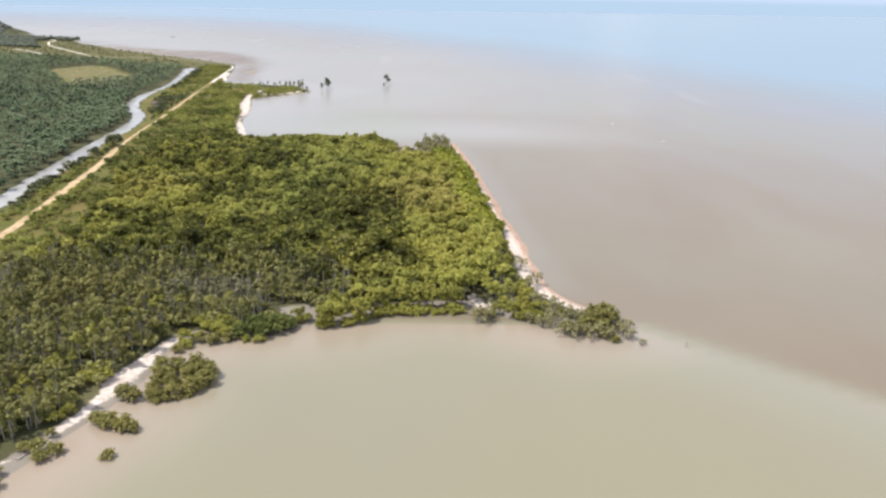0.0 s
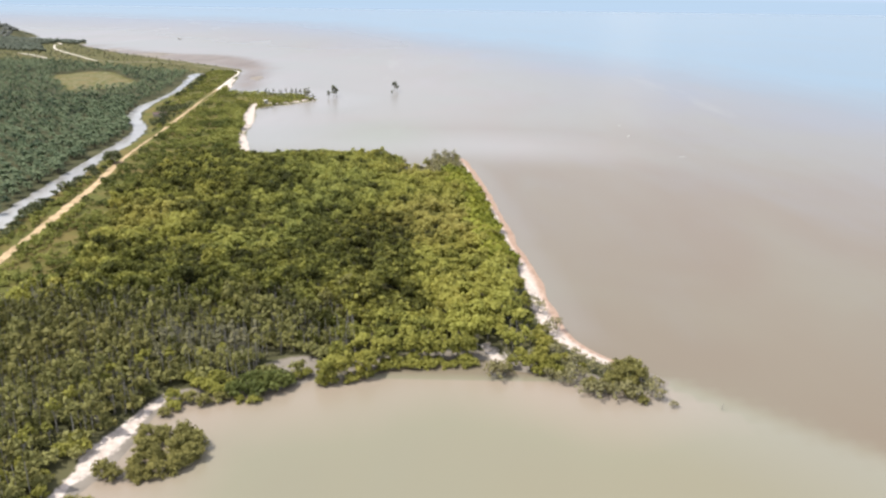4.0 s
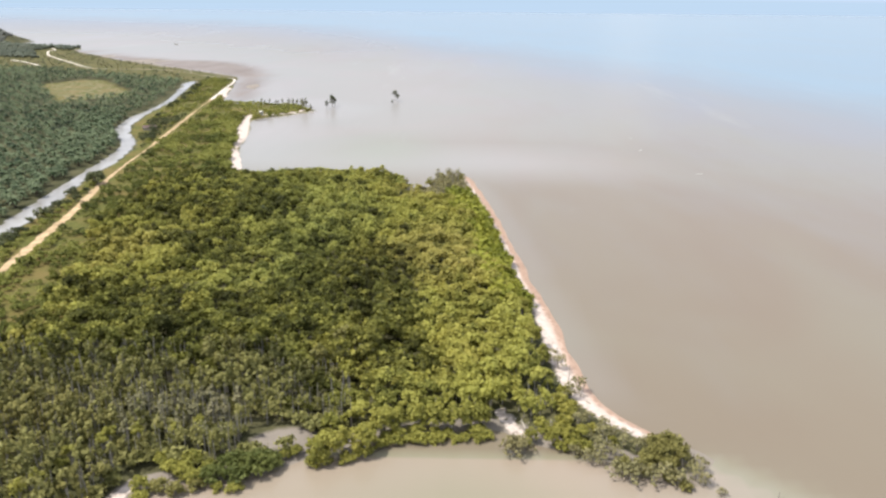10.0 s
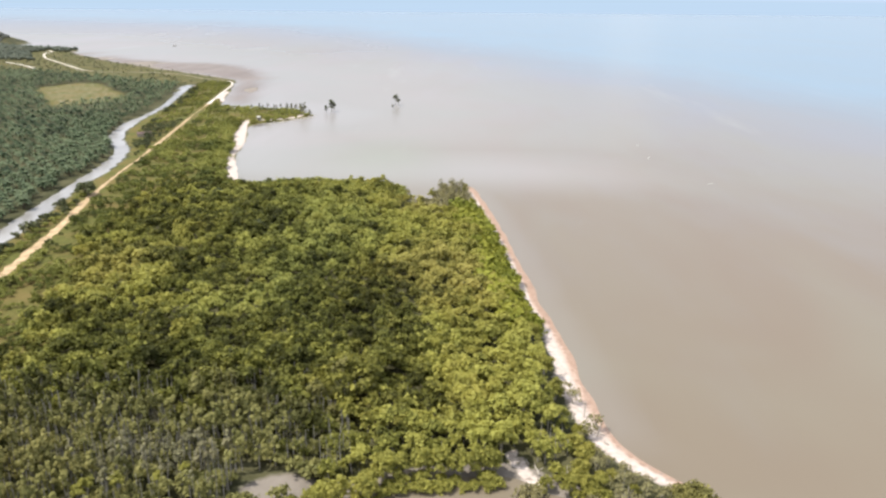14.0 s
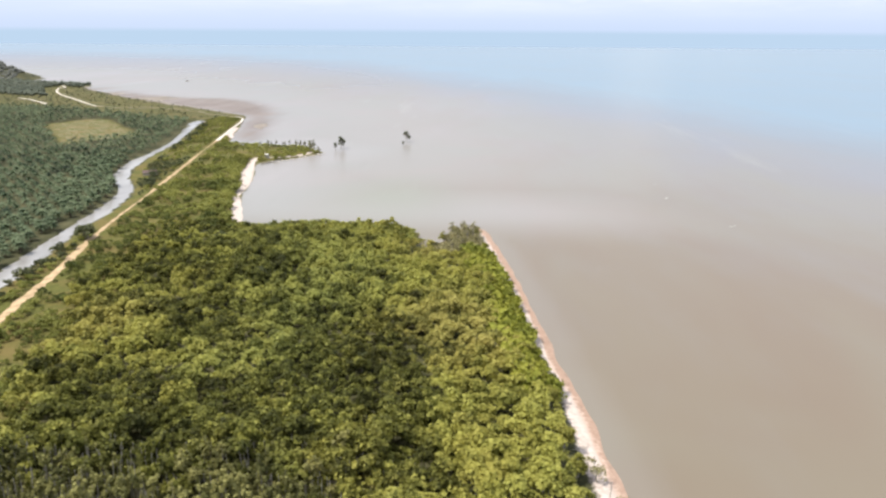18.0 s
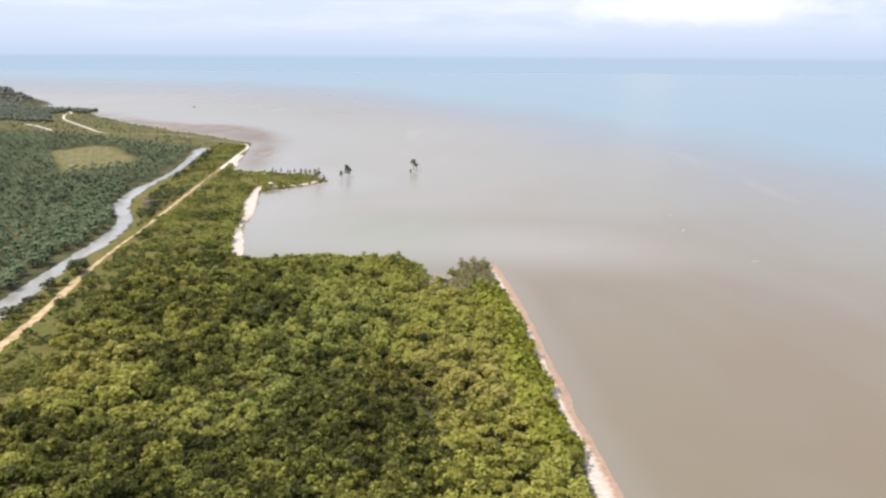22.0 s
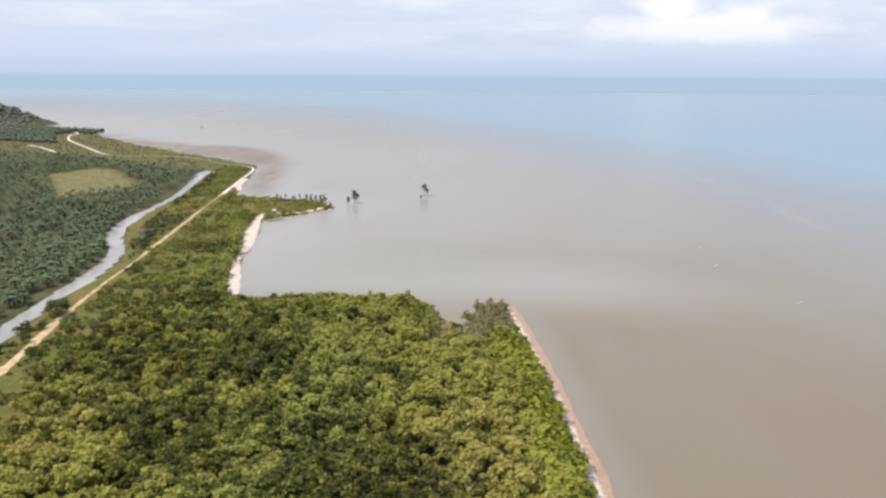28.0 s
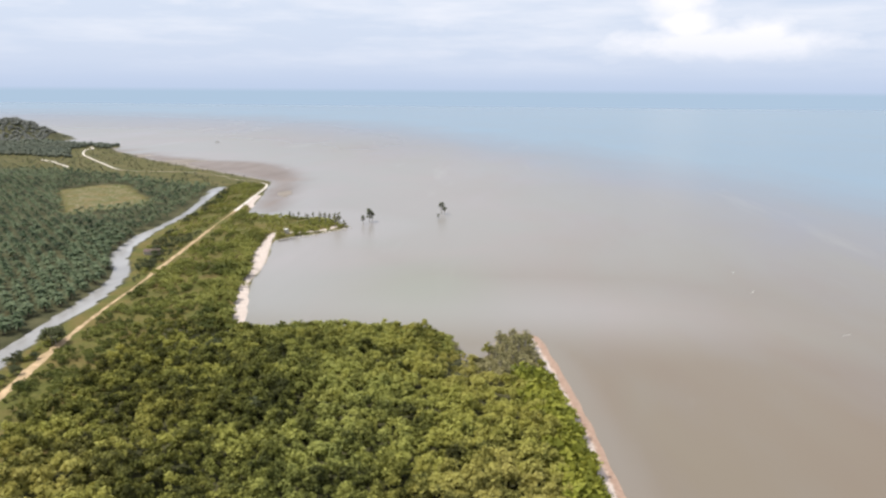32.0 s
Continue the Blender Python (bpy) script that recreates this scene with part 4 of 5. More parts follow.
ok &= ~((x > 31) & (y < 236)) & ~((x > -56) & (x < -35) & (y < 223)) & ~((x > -21) & (y > 446))
ok &= ~((x > at_y(y, SAND_W[::6]) - 4.2) & (x < -56) & (y < 203))
ok &= np.min(np.hypot(x[:, None] - FRINGE_XY[None, :, 0], y[:, None] - FRINGE_XY[None, :, 1]), 1) > 3.0
x, y, z = x[ok], y[ok], z[ok]
lowland = step01(x - at_y(y, ROAD), 6, 50)
patch = np.array([noise.noise(Vector((a * 0.025, b * 0.025, 2.0))) for a, b in zip(x, y)])
size = (0.55 + 0.45 * lowland) * (0.92 + 0.22 * patch) * r2.choice([0.62, 0.8, 0.95, 1.05, 1.22], len(x)) * r2.uniform(0.9, 1.1, len(x))
size = size * (1 - 0.30 * step01(y, 455, 500)) * (1 - 0.22 * step01(y, 440, 500) * step01(x, -60, -110))
size = size * (1 - 0.10 * step01(y, 260, 300)) * (1 - 0.4 * step01(np.hypot(x + 26, (y - 466) * 0.6), 22, 8))
size = size * (1 - 0.38 * step01(x, 6, 20) * step01(y, 248, 232))
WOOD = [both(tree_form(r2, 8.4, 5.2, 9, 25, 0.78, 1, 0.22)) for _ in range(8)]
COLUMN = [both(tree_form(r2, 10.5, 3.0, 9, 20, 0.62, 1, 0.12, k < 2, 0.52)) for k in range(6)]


# dark and pale stands: x, y, radius, how pale
STANDS = [(-42, 324, 19, -1.5), (-32, 306, 13, -0.9), (-51, 300, 13, -0.7), (-67, 262, 20, -0.9), (-105, 262, 26, -0.9), (-130, 245, 20, -0.5), (-88, 250, 16, -0.6), (-36, 250, 30, -1.5), (-5, 250, 13, -0.4), (-146, 418, 20, -0.8), (-98, 409, 10, -1.6), (-165, 425, 16, -0.5), (-98, 297, 15, -0.8), (-96, 341, 11, -0.7), (-136, 350, 24, 0.35), (-120, 325, 18, 0.2), (-66, 288, 10, 1.0), (-90, 276, 8, 0.7), (-70, 385, 22, 0.1), (-60, 440, 24, 0.4), (-20, 228, 16, 0.8), (4, 262, 24, 1.4), (14, 290, 16, 0.9), (-28, 400, 28, 0.6), (-14, 345, 20, 0.6), (10, 240, 14, 1.0), (-75, 350, 14, 0.1)]


def wood_tone(pl):
    """Pale and dark patches of wood; palest near the sea."""
    near_sea = step01(at_y(pl[:, 1], SAND_E) - pl[:, 0], 46, 10)
    deep = np.array([noise.noise(Vector((a * 0.017, b * 0.024, 5.0))) for a, b in pl[:, :2]])
    small = np.array([noise.noise(Vector((a * 0.06, b * 0.08, 7.0))) for a, b in pl[:, :2]])
    stands = np.zeros(len(pl))
    for cx, cy_, rad, k in STANDS:
        stands += k * np.exp(-(((pl[:, 0] - cx) / rad) ** 2 + ((pl[:, 1] - cy_) / (rad * 1.25)) ** 2))
    bright = step01(deep * 0.55 + small * 0.8 + 0.42 * near_sea + stands * 0.55 + 0.06, -0.06, 0.34)
    west = step01(pl[:, 0], -70, -125) * step01(pl[:, 1], 370, 410)
    return -0.115 + 0.70 * bright - 0.11 * step01(pl[:, 0], -55, -105) * step01(pl[:, 1], 275, 310) - 0.10 * west - 0.13 * np.clip(-stands, 0, 1.6)


def wood_dry(pl):
    """Brownish stands by the sea and grey-green ones inland."""
    out = np.zeros(len(pl))
    for cx, cy_, rad, k in ((-18, 358, 24, 0.9), (-25, 452, 22, 1.0), (0, 330, 20, 0.6), (-140, 352, 24, 0.7), (-63, 426, 34, -0.8), (-80, 318, 26, -0.6), (-60, 365, 26, -0.7), (-110, 470, 26, -0.4)):
        out += k * np.exp(-(((pl[:, 0] - cx) / rad) ** 2 + ((pl[:, 1] - cy_) / (rad * 1.25)) ** 2))
    return out


slim = (y < 262) & (x < -28 + 0 * y) & (r2.random(len(x)) < step01(y, 262, 235) * step01(x, -20, -55))
rows = np.stack([x, y, z, size], 1)
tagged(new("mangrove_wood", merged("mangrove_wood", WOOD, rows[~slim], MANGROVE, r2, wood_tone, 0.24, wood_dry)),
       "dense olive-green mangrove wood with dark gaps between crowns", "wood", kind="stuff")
slim_rows = np.concatenate([rows[slim], (rows[slim] + (1.9, 0.6, 0, 0))[::2]])
grey_stand = np.exp(-((slim_rows[:, 0] + 76) / 24) ** 2 - ((slim_rows[:, 1] - 221) / 12) ** 2) > r2.uniform(0.25, 0.75, len(slim_rows))
tagged(new("half_bare_wood", merged("half_bare_wood", COLUMN, slim_rows[grey_stand] * (1, 1, 1, 0.85), GREYLEAF, r2)),
       "grey half-bare slender mangroves behind the beach", "wood", kind="stuff")
tagged(new("slender_wood", merged("slender_wood", COLUMN, slim_rows[~grey_stand], SLENDER, r2, lambda p: 0.9 * np.array([noise.noise(Vector((a * 0.07, b * 0.09, 3.0))) for a, b in p[:, :2]]) + 0.27 - 0.38 * step01(p[:, 1], 222, 246) - 0.22 * step01(p[:, 0], -95, -125), 0.24)),
       "close-set slender grey-green mangroves behind the beach", "wood", kind="stuff")

# trunks that show at the front of the wood
tr = Pile()
for a, b, c in zip(x, y, z):
    if (b < 260 or a > at_y(b, SAND_E) - 16) and b < 330:
        h = r2.uniform(4, 6.5) if a > -30 else r2.uniform(7.0, 9.6)
        tr.add(*rod([(a, b, c - 0.4), (a + r2.normal(0, 0.3), b + r2.normal(0, 0.3), c + h)], [0.17, 0.07], 5))
        if a < -30:
            q, w = a + r2.uniform(-2, 2), b + r2.uniform(-2, 2)
            tr.add(*rod([(q, w, c - 0.4), (q + r2.normal(0, 0.4), w + r2.normal(0, 0.4), c + h * 0.95)], [0.15, 0.06], 5))
tagged(new("mangrove_trunks", tr.mesh("mangrove_trunks", BARK)), "grey upright trunks at the edge of the wood", "trunks", kind="stuff")

# ---- low scrub north of the wood, and on the canal bank ----
r3 = np.random.default_rng(31)
SCRUB = [both(tree_form(r3, 3.3, 4.7, 5, 16, 0.85, 1, 0.05)) for _ in range(5)]
LOWSCRUB = [both(tree_form(r3, 3.3, 4.7, 3, 7, 1.2, 1, 0.05)) for _ in range(5)]
x, y = scatter(-330, -100, 235, 1036, 3.7, r3)
z, sd, sand, mud, grass, wet = ground_at(x, y)
clear = np.array([noise.noise(Vector((a * 0.03, b * 0.03, 9.0))) for a, b in zip(x, y)])
spot = np.array([noise.noise(Vector((a * 0.11, b * 0.075, 29.0))) for a, b in zip(x, y)])
ok = (sd > 3) & (x > at_y(y, ROAD) + 4.6 + 2.5 * (y > 700)) & (sand < 0.5) & (np.hypot(x + 182, y - 740) > 8) & ((clear * 0.5 + spot > -0.12) | (sd < 14) | (r3.random(len(x)) < 0.25)) & (mud < 0.5) & ((y > 498) | (x < at_y(y, ROAD) + 40))
x, y, z, sd, clear, spot = x[ok], y[ok], z[ok], sd[ok], clear[ok], spot[ok]
size = (0.68 + 0.3 * clear + 0.6 * spot + 0.5 * step01(sd, 40, 6)) * r3.uniform(0.6, 1.25, len(x)) * np.where(y > 740, np.where((x > -222) & (y < 836), 0.6, 0.7), 0.9)
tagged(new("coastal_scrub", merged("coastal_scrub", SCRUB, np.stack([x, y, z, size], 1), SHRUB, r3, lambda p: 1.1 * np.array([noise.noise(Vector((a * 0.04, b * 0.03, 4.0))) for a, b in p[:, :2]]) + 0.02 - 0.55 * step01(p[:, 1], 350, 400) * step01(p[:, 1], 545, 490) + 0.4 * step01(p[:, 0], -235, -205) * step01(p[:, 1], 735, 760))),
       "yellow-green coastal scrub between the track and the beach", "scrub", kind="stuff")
x, y = scatter(-350, -140, 250, 1040, 3.5, r3)
z, sd, *_ = ground_at(x, y)
e, rd = at_y(y, CANAL_E), at_y(y, ROAD)
clear = np.array([noise.noise(Vector((a * 0.05, b * 0.03, 19.0))) for a, b in zip(x, y)])
bare = np.maximum.reduce([step01(y, 478, 492) * step01(y, 585, 570), step01(y, 640, 655) * step01(y, 790, 760)])
ok = (x > e + 1.2 + np.where(y < 600, 13.0, 6.5) * bare + 2.0 * (y > 560)) & (x < rd - 3.6) & ((x < e + 5.5) | (clear > -0.32))
clump = np.array([noise.noise(Vector((a * 0.045, b * 0.045, 33.0))) for a, b in zip(x, y)])
ok &= (x > e + 5.5) | (clump > -0.12)
x, y, z, e, clump = x[ok], y[ok], z[ok], e[ok], clump[ok]
size = np.where(x < e + 5.5, 0.8 + 0.9 * clump, 0.66) * (1 - 0.45 * step01(y, 470, 500) * step01(y, 620, 590) - 0.15 * step01(y, 600, 640)) * r3.uniform(0.4, 1.25, len(x))
by_water = (x < e + 5.5 + r3.uniform(0, 3, len(x))) | ((y > 590) & (y < 740) & (clump > -0.02))
bank_rows = np.stack([x, y, z, size], 1)
tagged(new("bank_bushes", merged("bank_bushes", SCRUB, bank_rows[by_water], DARKLEAF, r3)),
       "dark green bushes along the canal bank", "bushes", kind="stuff")
tagged(new("bank_scrub", merged("bank_scrub", SCRUB, bank_rows[~by_water], SHRUB, r3, lambda p: 0.8 * np.array([noise.noise(Vector((a * 0.05, b * 0.05, 14.0))) for a, b in p[:, :2]]) - 0.12)),
       "low yellow-green scrub between canal and track", "scrub", kind="stuff")
x, y = scatter(-1100, -280, 1010, 1600, 6.2, r3)
z, sd, sand, mud, grass, wet = ground_at(x, y)
ok = (sd > 5) & ~inside(x, y, PLANTED) & (x < at_y(y, CANAL_W) + 400 * (y > 1012)) & (x > -150 - y * 0.68) & (away(x, y, road_line[::3]) > np.where(inside(x, y, [(-300, 1000), (-300, 1090), (-390, 1115), (-500, 1135), (-560, 1160), (-640, 1240), (-760, 1440), (-900, 1300), (-600, 1000)]), 22, 8)) & (r3.random(len(x)) < 0.28)
tagged(new("shore_scrub", merged("shore_scrub", LOWSCRUB, np.stack([x[ok], y[ok], z[ok], r3.uniform(0.3, 0.75, ok.sum())], 1), SHOREBUSH, r3)),
       "low dull green scrub on the far shore", "scrub", kind="stuff")


# bright low growth along the sea-side sand, and undergrowth below the slender trees
x, y = scatter(-10, 32, 300, 500, 2.8, r3)
z, sd, *_ = ground_at(x, y)
off = at_y(y, SAND_E) - x
ok = (off > 3.0) & (off < 15.0 - 4.0 * r3.random(len(x))) & (sd > 4) & (y < 452)
tagged(new("edge_scrub", merged("edge_scrub", SCRUB, np.stack([x[ok], y[ok], z[ok], (0.8 + 0.09 * off[ok]) * r3.uniform(0.85, 1.2, ok.sum())], 1), EDGEGREEN, r3)),
       "bright green low growth behind the sea-side sand", "scrub", kind="stuff")
x, y = scatter(-24, 8, 442, 500, 3.0, r3)
z, sd, *_ = ground_at(x, y)
ok = (sd > 3) & (at_y(y, SAND_E) - x > 5)
tagged(new("inlet_scrub", merged("inlet_scrub", SCRUB, np.stack([x[ok], y[ok], z[ok], r3.uniform(0.6, 1.05, ok.sum())], 1), BROWNTWIG, r3, lambda p: np.full(len(p), 0.2))),
       "dry brownish scrub at the end of the wood", "scrub", kind="stuff")
x, y = scatter(-136, -20, 478, 512, 3.0, r3)
z, sd, *_ = ground_at(x, y)
ok = sd > 2.5
tagged(new("north_scrub", merged("north_scrub", SCRUB, np.stack([x[ok], y[ok], z[ok], r3.uniform(0.6, 1.15, ok.sum())], 1), SHRUB, r3)),
       "olive scrub along the inlet edge of the wood", "scrub", kind="stuff")
x, y = scatter(-180, -30, 90, 262, 4.8, r3)
z, sd, sand, mud, *_ = ground_at(x, y)
ok = (sd > 3) & (sand < 0.4) & (x > at_y(y, ROAD) + 5) & ~((x > at_y(y, SAND_W[::6]) - 3.0) & (y < 203) & (x < -56)) & (mud < 0.55)
tagged(new("undergrowth", merged("undergrowth", SCRUB, np.stack([x[ok], y[ok], z[ok], r3.uniform(0.7, 1.15, ok.sum())], 1), SLENDER, r3)),
       "grey-green undergrowth below the slender mangroves", "scrub", kind="stuff")


# ---- oil palms ----
def palm_form(r, fronds, segs, length, trunk):
    pile, wood = Pile(), Pile()
    wood.add(*rod([(0, 0, -0.4), (0, 0, trunk * 0.5), (0, 0, trunk)], [0.42, 0.34, 0.40], 7))
    for k in range(fronds):
        a = k * 2.39996 + r.uniform(-0.15, 0.15)
        rise = 1.15 - 1.25 * (k / fronds) + r.uniform(-0.12, 0.12)
        ln = length * r.uniform(0.85, 1.1)
        d, side = np.array((math.cos(a), math.sin(a))), np.array((-math.sin(a), math.cos(a)))
        v = []
        for s in range(segs + 1):
            u = s / segs
            out = ln * (u * math.cos(rise * (1 - 0.35 * u)))
            up = trunk + ln * (math.sin(rise) * u - 0.75 * u * u * (0.6 + 0.25 * math.cos(rise)))
            w = 0.62 * math.sin(math.pi * (0.12 + 0.83 * u)) + 0.05
            c = d * out
            v += [(*(c - side * w), up - 0.25 * w), (*c, up), (*(c + side * w), up - 0.25 * w)]
        f = []
        for s in range(segs):
            for j in (0, 1):
                q = s * 3 + j
                f += [(q, q + 1, q + 4, q + 3)]
        pile.add(np.array(v), np.array(f), r.uniform(0.3, 0.7))
    return wood, pile


r4 = np.random.default_rng(41)
px_, py_ = [], []
for j in range(260):
    for i in range(220):
        u, v = i * 8.8 + (j % 2) * 4.4, j * 7.6
        px_.append(-60 - u * 0.985 - v * 0.172)
        py_.append(160 + v * 0.985 - u * 0.172)
px_, py_ = np.array(px_) + r4.uniform(-1.5, 1.5, len(px_)), np.array(py_) + r4.uniform(-1.5, 1.5, len(px_))
ok = inside(px_, py_, PLANTED) & ~inside(px_, py_, FIELD) & (py_ > 250) & (px_ > -150 - (py_ - 100) * 0.68) & (r4.random(len(px_)) < 0.96)
ok &= away(px_, py_, [(-720, 1280), (-682, 1250), (-620, 1185)]) > 7
ok &= ~inside(px_, py_, [(-800, 1235), (-724, 1226), (-666, 1156), (-660, 1090), (-800, 1090)])
px_, py_ = px_[ok], py_[ok]
first = (px_ > at_y(py_, CANAL_W) - 34) & (py_ < 720) & (py_ > 395)
PALMS = []
for _ in range(3):
    wood, crown = palm_form(r4, 26, 4, 4.3, 4.2)
    e = tagged(new("oil_palm"), "oil palm with arching grey-green fronds beside the canal", "palm tree", "palms along the canal")
    part("trunk", wood.mesh("trunk", PALMBARK), e)
    part("crown", crown.mesh("crown", PALM), e)
    PALMS.append(e)
for a, b in zip(px_[first], py_[first]):
    set_tree(PALMS[r4.integers(3)], a, b, 0.95, r4.uniform(0, 6.28), r4.uniform(0.82, 1.15))
for e in PALMS:
    for o in (*e.children_recursive, e):
        bpy.data.objects.remove(o)
rest = ~first
middle = rest & (py_ < 760)
far_off = rest & ~middle
MIDPALM = [palm_form(r4, 17, 2, 4.2, 4.2)[1].arrays() for _ in range(5)]
FARPALM = [palm_form(r4, 10, 2, 4.3, 4.2)[1].arrays() for _ in range(5)]
for forms, pick in ((MIDPALM, middle), (FARPALM, far_off)):
    pl = np.stack([px_[pick], py_[pick], np.full(pick.sum(), 0.95), r4.uniform(0.82, 1.15, pick.sum())], 1)
    tagged(new("palm_plantation", merged("palm_plantation", forms, pl, PALM, r4, None, 0.36)), "oil palm plantation in even rows, dull dark green", "plantation", kind="stuff")

# ---- woods on the headland and the land behind ----
r5 = np.random.default_rng(53)


def lump_form(r):
    p = Pile()
    for _ in range(2):
        p.add(*ball_core(np.array((r.uniform(-4, 4), r.uniform(-4, 4), r.uniform(2.0, 4.0))), np.array((4.8, 4.8, 3.4)) * r.uniform(0.8, 1.2), r, 5, 3), r.uniform(0.3, 0.7))
    return p.arrays()


x, y = scatter(-1700, -690, 1300, 2300, 9.5, r5)
z, sd, *_ = ground_at(x, y)
ok = (sd > 6) & (away(x, y, road_line[::3]) > 9) & (x > -300 - y * 0.62)
ok &= (y > 1500) | ((x < at_y(y, ROAD[-9:]) - 28) & (y > 1330 - 0.25 * (x + 760)))
hill = ok & (z > 2.5)
ok = ok & ~hill
LUMPS = [lump_form(r5) for _ in range(5)]
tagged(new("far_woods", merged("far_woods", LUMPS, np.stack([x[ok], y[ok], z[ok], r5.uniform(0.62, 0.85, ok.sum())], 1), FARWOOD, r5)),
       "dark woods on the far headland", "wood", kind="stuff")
tagged(new("hill_scrub", merged("hill_scrub", LUMPS, np.stack([x[hill], y[hill], z[hill] - 2.0, r5.uniform(0.7, 0.95, hill.sum())], 1), HAZED_HILLWOOD, r5)),
       "dull olive scrub over the far hill, with distance haze in its colour", "scrub", kind="stuff")


# ---- hut, shed, driftwood ----
def box(x0, x1, y0, y1, z0, z1):
    v = np.array([(a, b, c) for c in (z0, z1) for b in (y0, y1) for a in (x0, x1)], float)
    f = np.array([(0, 2, 3, 1), (4, 5, 7, 6), (0, 1, 5, 4), (2, 6, 7, 3), (0, 4, 6, 2), (1, 3, 7, 5)])
    return v, f


def box_part(name, parent, mat, dims, label=""):
    v, f = box(*dims)
    return part(name, mesh_of(name, v, f, mat), parent, label)


def roof_slab(name, parent, mat, x0, x1, y0, y1, ze, zr, sag=0.0):
    """One slope of a roof, with corrugation ribs."""
    n = max(4, int((x1 - x0) / 0.4))
    v, f = [], []
    for i in range(n + 1):
        xx = x0 + (x1 - x0) * i / n
        h = 0.05 * (i % 2)
        v += [(xx, y0, ze + h), (xx, y1, zr + h), (xx, y0, ze + h - 0.06), (xx, y1, zr + h - 0.06)]
    for i in range(n):
        a = 4 * i
        f += [(a, a + 4, a + 5, a + 1), (a + 2, a + 3, a + 7, a + 6), (a, a + 2, a + 6, a + 4), (a + 1, a + 5, a + 7, a + 3)]
    return part(name, mesh_of(name, np.array(v), np.array(f), mat), parent)


def shelter(name, x, y, turn, w, d, h, roof, walls, label, open_front=False):
    e = tagged(new(name), label, "building")
    e.matrix_world = pose(x, y, ground_z(x, y), 0, 0, turn)
    for sx in (-1, 1):
        for sy in (-1, 1):
            box_part("post", e, BOARD, (sx * (w / 2 - 0.1) - 0.08, sx * (w / 2 - 0.1) + 0.08, sy * (d / 2 - 0.1) - 0.08, sy * (d / 2 - 0.1) + 0.08, -0.4, h))
    box_part("floor", e, BOARD, (-w / 2, w / 2, -d / 2, d / 2, 0.25, 0.4))
    for nm, dims in (("wall", (-w / 2 + 0.2, w / 2 - 0.2, d / 2 - 0.12, d / 2 - 0.04, 0.4, h)), ("wall", (-w / 2 + 0.02, -w / 2 + 0.1, -d / 2 + 0.2, d / 2 - 0.2, 0.4, h)), ("wall", (w / 2 - 0.1, w / 2 - 0.02, -d / 2 + 0.2, d / 2 - 0.2, 0.4, h))):
        box_part(nm, e, walls, dims)
    if not open_front:
        box_part("wall", e, walls, (-w / 2 + 0.2, -0.5, -d / 2 + 0.04, -d / 2 + 0.12, 0.4, h))
        box_part("wall", e, walls, (0.5, w / 2 - 0.2, -d / 2 + 0.04, -d / 2 + 0.12, 0.4, h))
        box_part("door", e, BOARD, (-0.48, 0.48, -d / 2 + 0.05, -d / 2 + 0.1, 0.4, min(h, 2.4)))
    roof_slab("roof_slope", e, roof, -w / 2 - 0.5, w / 2 + 0.5, -d / 2 - 0.5, 0, h - 0.1, h + d * 0.28)
    roof_slab("roof_slope", e, roof, -w / 2 - 0.5, w / 2 + 0.5, d / 2 + 0.5, 0, h - 0.1, h + d * 0.28)
    return e


shelter("fishing_hut", -180, 739, -20, 2.6, 2.4, 3.6, CANVAS, CANVAS, "small pale hut on the shore beside the spit", True)
shelter("roadside_shed", -250, 655, 12, 10.0, 5.0, 2.6, TIN, BOARD, "long dark-roofed shed beside the sandy track")
jetty = tagged(new("jetty"), "low dark wooden landing at the water's edge", "jetty")
jetty.matrix_world = pose(-174.5, 718, 0.0, 0, 0, 53)
for i in range(24):
    box_part("plank", jetty, PALMBARK, (-7 + i * 0.6, -7 + i * 0.6 + 0.55, -0.9, 0.9, 0.62, 0.68))
for i in range(7):
    for sy in (-0.75, 0.75):
        v, f = rod([(-6.6 + i * 2.2, sy, -1.0), (-6.6 + i * 2.2, sy, 0.62)], [0.1, 0.09], 6)
        part("pile", mesh_of("pile", v, f, PALMBARK), jetty)

r6 = np.random.default_rng(61)


def log_form(length, thick):
    p = Pile()
    bend = r6.normal(0, 0.06 * length, 2)
    pts = [(-length / 2, 0, thick * 0.6), (0, bend[0], thick * 0.7), (length / 2, bend[1], thick * 0.9)]
    p.add(*rod(pts, [thick, thick * 0.8, thick * 0.4], 7))
    for _ in range(3):
        a = r6.uniform(-length / 3, length / 2)
        p.add(*rod([(a, 0, thick), (a + r6.normal(0, 0.4), r6.normal(0, 0.7), thick + r6.uniform(0.2, 0.9))], [thick * 0.4, thick * 0.12], 5))
    return p


for k in range(46):
    if k < 22:
        q = SAND_W[r6.integers(len(SAND_W) // 3, len(SAND_W))]
    elif k < 36:
        q = SAND_E[r6.integers(3, len(SAND_E) // 2)] - (2.5, 0)
    elif k < 40:
        q = SAND_GAP[r6.integers(len(SAND_GAP))]
    else:
        q = SAND_BEACH[r6.integers(len(SAND_BEACH))] - (3, 0)
    X, Y = q[0] + r6.normal(0, 2.0), q[1] + r6.normal(0, 1.5)
    ob = tagged(new("driftwood", log_form(r6.uniform(1.5, 5.5), r6.uniform(0.10, 0.24)).mesh("driftwood", DEADWOOD)),
                "bleached driftwood log on the sand", "driftwood", "driftwood on the beaches")
    ob.matrix_world = pose(X, Y, max(ground_z(X, Y), 0.0), 0, 0, r6.uniform(0, 360))
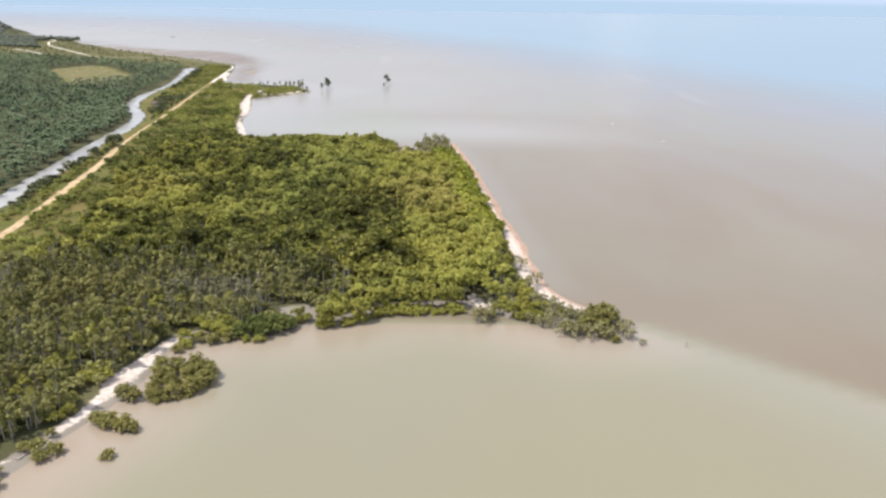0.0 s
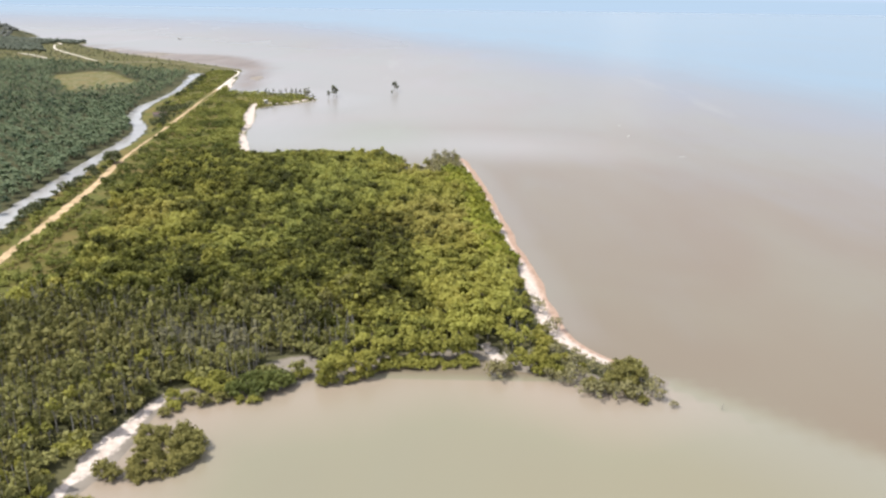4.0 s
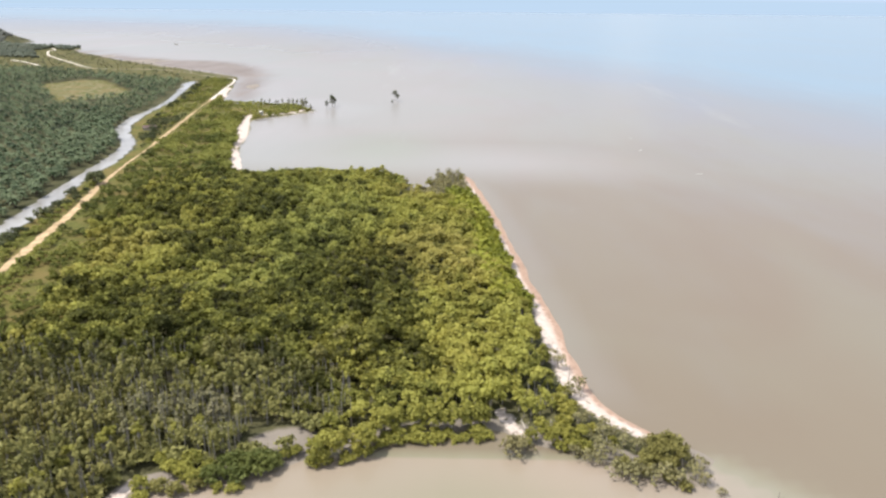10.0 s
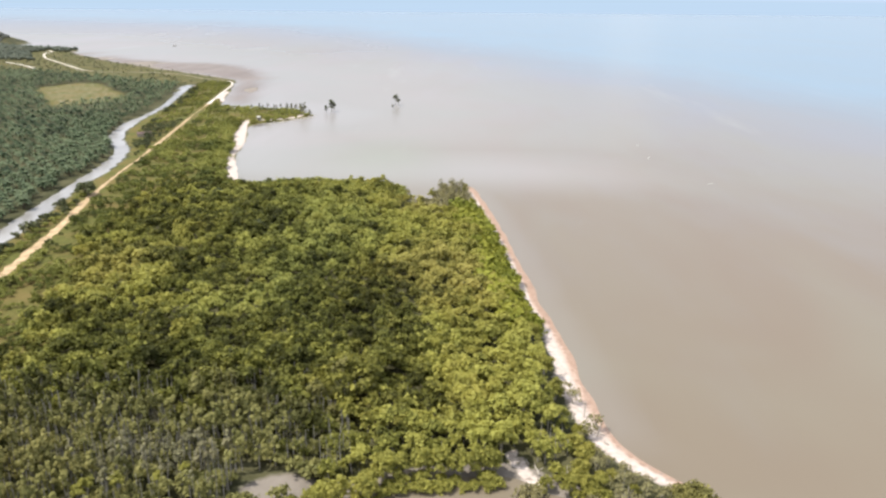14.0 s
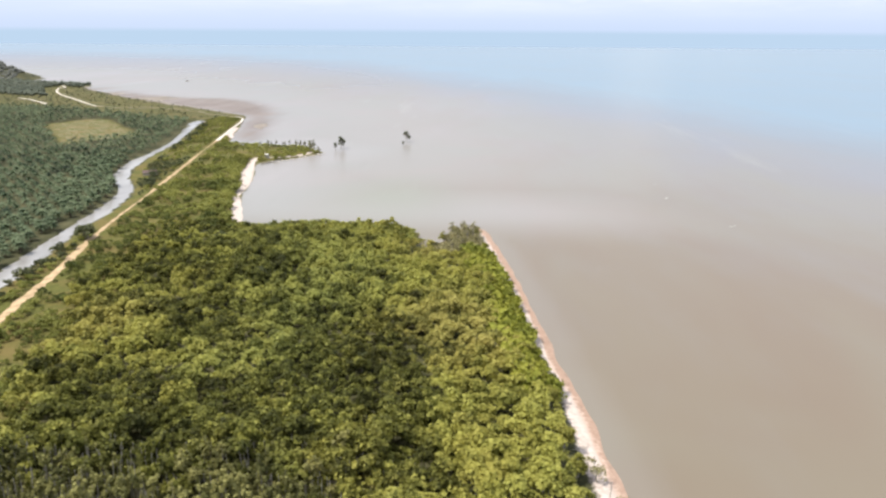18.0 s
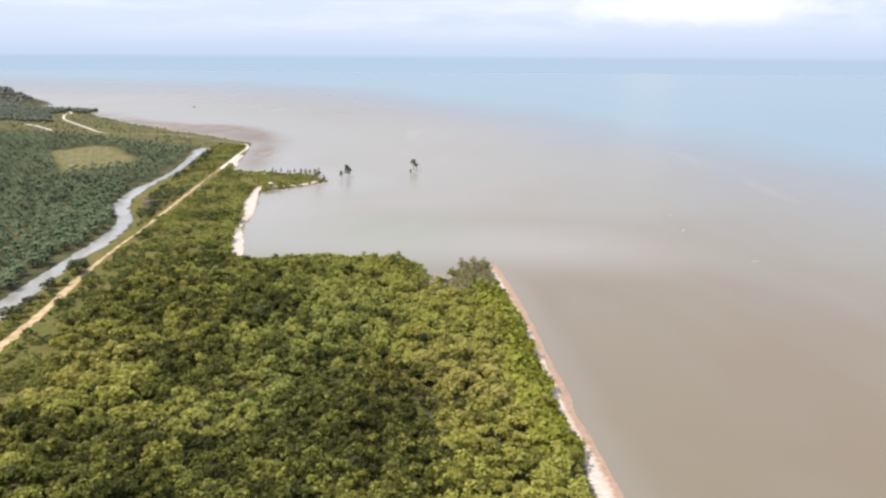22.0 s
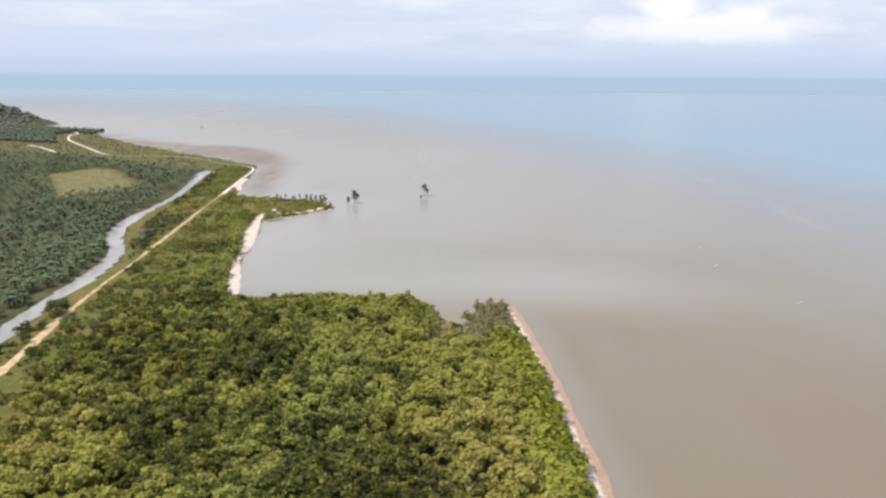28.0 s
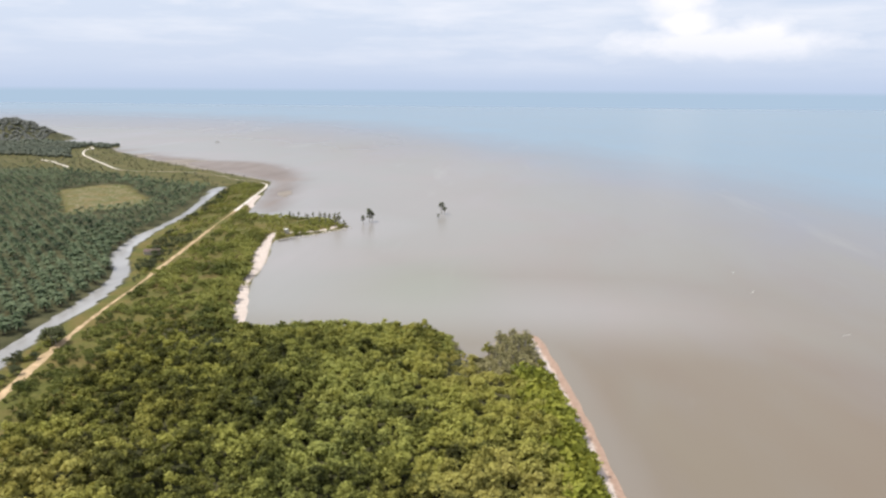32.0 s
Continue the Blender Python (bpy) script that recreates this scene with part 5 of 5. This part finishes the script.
# pale rocks along the spit
for k in range(26):
    u = k / 25
    X = np.interp(u, [0, 0.3, 0.6, 1], [-170, -158, -147, -136]) + r6.normal(0, 1.2)
    Y = np.interp(u, [0, 0.3, 0.6, 1], [729, 742, 756, 774]) + r6.normal(0, 1.5)
    s = r6.uniform(0.6, 1.7)
    v, f = ball_core(np.zeros(3), np.array((s, s * 0.75, s * 0.6)), r6, 7, 4)
    ob = tagged(new("shore_rock", mesh_of("shore_rock", v, f, DEADWOOD)), "pale weathered rock at the waterline of the spit", "rock", "rocks along the spit")
    ob.matrix_world = pose(X, Y, max(ground_z(X, Y), -0.1) + 0.1 * s, 0, 0, r6.uniform(0, 360))
# dead standing trees at the point and on the sea-side sand
for X, Y, h in ((31, 250, 5.0), (29, 262, 4.5), (33, 241, 4.0), (40, 206, 4.5), (52, 207, 4.0), (57, 203, 3.0), (22, 221, 5.0), (35, 214, 5.0)):
    p = Pile()
    top = np.array((r6.normal(0, 0.4), r6.normal(0, 0.4), h))
    p.add(*rod([(0, 0, -0.6), top * 0.5 + (0.1, 0, 0), top], [0.16, 0.11, 0.04], 7))
    for _ in range(9):
        u = r6.uniform(0.3, 0.95)
        a = r6.uniform(0, 6.28)
        L = h * 0.4 * (1.1 - u)
        b0 = top * u
        p.add(*rod([b0, b0 + (math.cos(a) * L * 0.6, math.sin(a) * L * 0.6, L * 0.5), b0 + (math.cos(a) * L, math.sin(a) * L, L * 1.1)], [0.06, 0.04, 0.015], 5))
    ob = tagged(new("dead_tree", p.mesh("dead_tree", DEADWOOD)), "bare grey dead mangrove tree at the water's edge", "dead tree", "dead trees at the shore")
    ob.matrix_world = pose(X, Y, ground_z(X, Y))


# the low cape on the horizon
x, y = scatter(-2560, -2300, 3380, 3460, 16.0, r5)
cape = Pile()
for q, w in zip(x, y):
    cape.add(*ball_core(np.array((q, w, 3.0)), np.array((14.0, 12.0, 13.0)) * r5.uniform(0.7, 1.2), r5), 0.4)
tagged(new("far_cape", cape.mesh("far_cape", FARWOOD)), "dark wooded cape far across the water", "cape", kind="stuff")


# foam on two breaking ripples, a stake in the shallows and a far boat
FOAM = plain("sea_foam", (0.24, 0.22, 0.20), (0.36, 0.34, 0.32), 1.5, 0.6, 0.3)
for X, Y, turn, length in ((134, 601, 58, 8.0), (154, 525, 40, 7.0), (137, 648, 60, 3.5)):
    n = 14
    u = np.linspace(-1, 1, n)
    w = (1 - u**2) * 0.45 * (0.7 + 0.5 * r6.random(n))
    mid = np.cumsum(r6.normal(0, 0.22, n))
    v = np.concatenate([np.stack([u * length / 2, mid - w, np.full(n, 0.01)], 1), np.stack([u * length / 2, mid, np.full(n, 0.10) * (1 - u**2) + 0.012], 1), np.stack([u * length / 2, mid + w, np.full(n, 0.01)], 1)])
    q = np.arange(n - 1)
    f = np.concatenate([np.stack([q + k * n, q + 1 + k * n, q + 1 + (k + 1) * n, q + (k + 1) * n], 1) for k in (0, 1)])
    ob = tagged(new("wave_crest", mesh_of("wave_crest", v, f, FOAM, True)), "small pale breaking wave crest on the muddy sea", "wave", "wave crests")
    ob.matrix_world = pose(X, Y, 0.0, 0, 0, turn)
stake = tagged(new("stake", mesh_of("stake", *rod([(0, 0, -1.0), (0.1, 0.05, 0.8), (0.25, 0.1, 1.9)], [0.13, 0.11, 0.08], 7), BARK)), "grey wooden stake standing in the shallows", "stake")
stake.matrix_world = pose(71, 197, 0.0)
boat = tagged(new("fishing_boat"), "small open fishing boat far out on the water", "boat")
boat.matrix_world = pose(-599, 1699, 0.0, 0, 0, 25)
n = 9
rows = []
for i in range(n):
    u = i / (n - 1)
    half = 1.1 * (1 - abs(2 * u - 0.9) ** 3 * 0.75)
    for s, zz in ((-1, 0.95), (-0.7, -0.25), (0.7, -0.25), (1, 0.95)):
        rows.append(((u - 0.5) * 9, s * max(half, 0.15), zz + 0.5 * max(0, u - 0.6)))
q = [(i * 4 + k, (i + 1) * 4 + k, (i + 1) * 4 + k + 1, i * 4 + k + 1) for i in range(n - 1) for k in range(3)]
part("hull", mesh_of("hull", np.array(rows), np.array(q), BOARD), boat)
box_part("cabin", boat, CANVAS, (-2.6, -0.6, -0.7, 0.7, 0.2, 2.2))
part("mast", mesh_of("mast", *rod([(0.6, 0, 0), (0.6, 0, 4.2)], [0.07, 0.04], 6), BARK), boat)
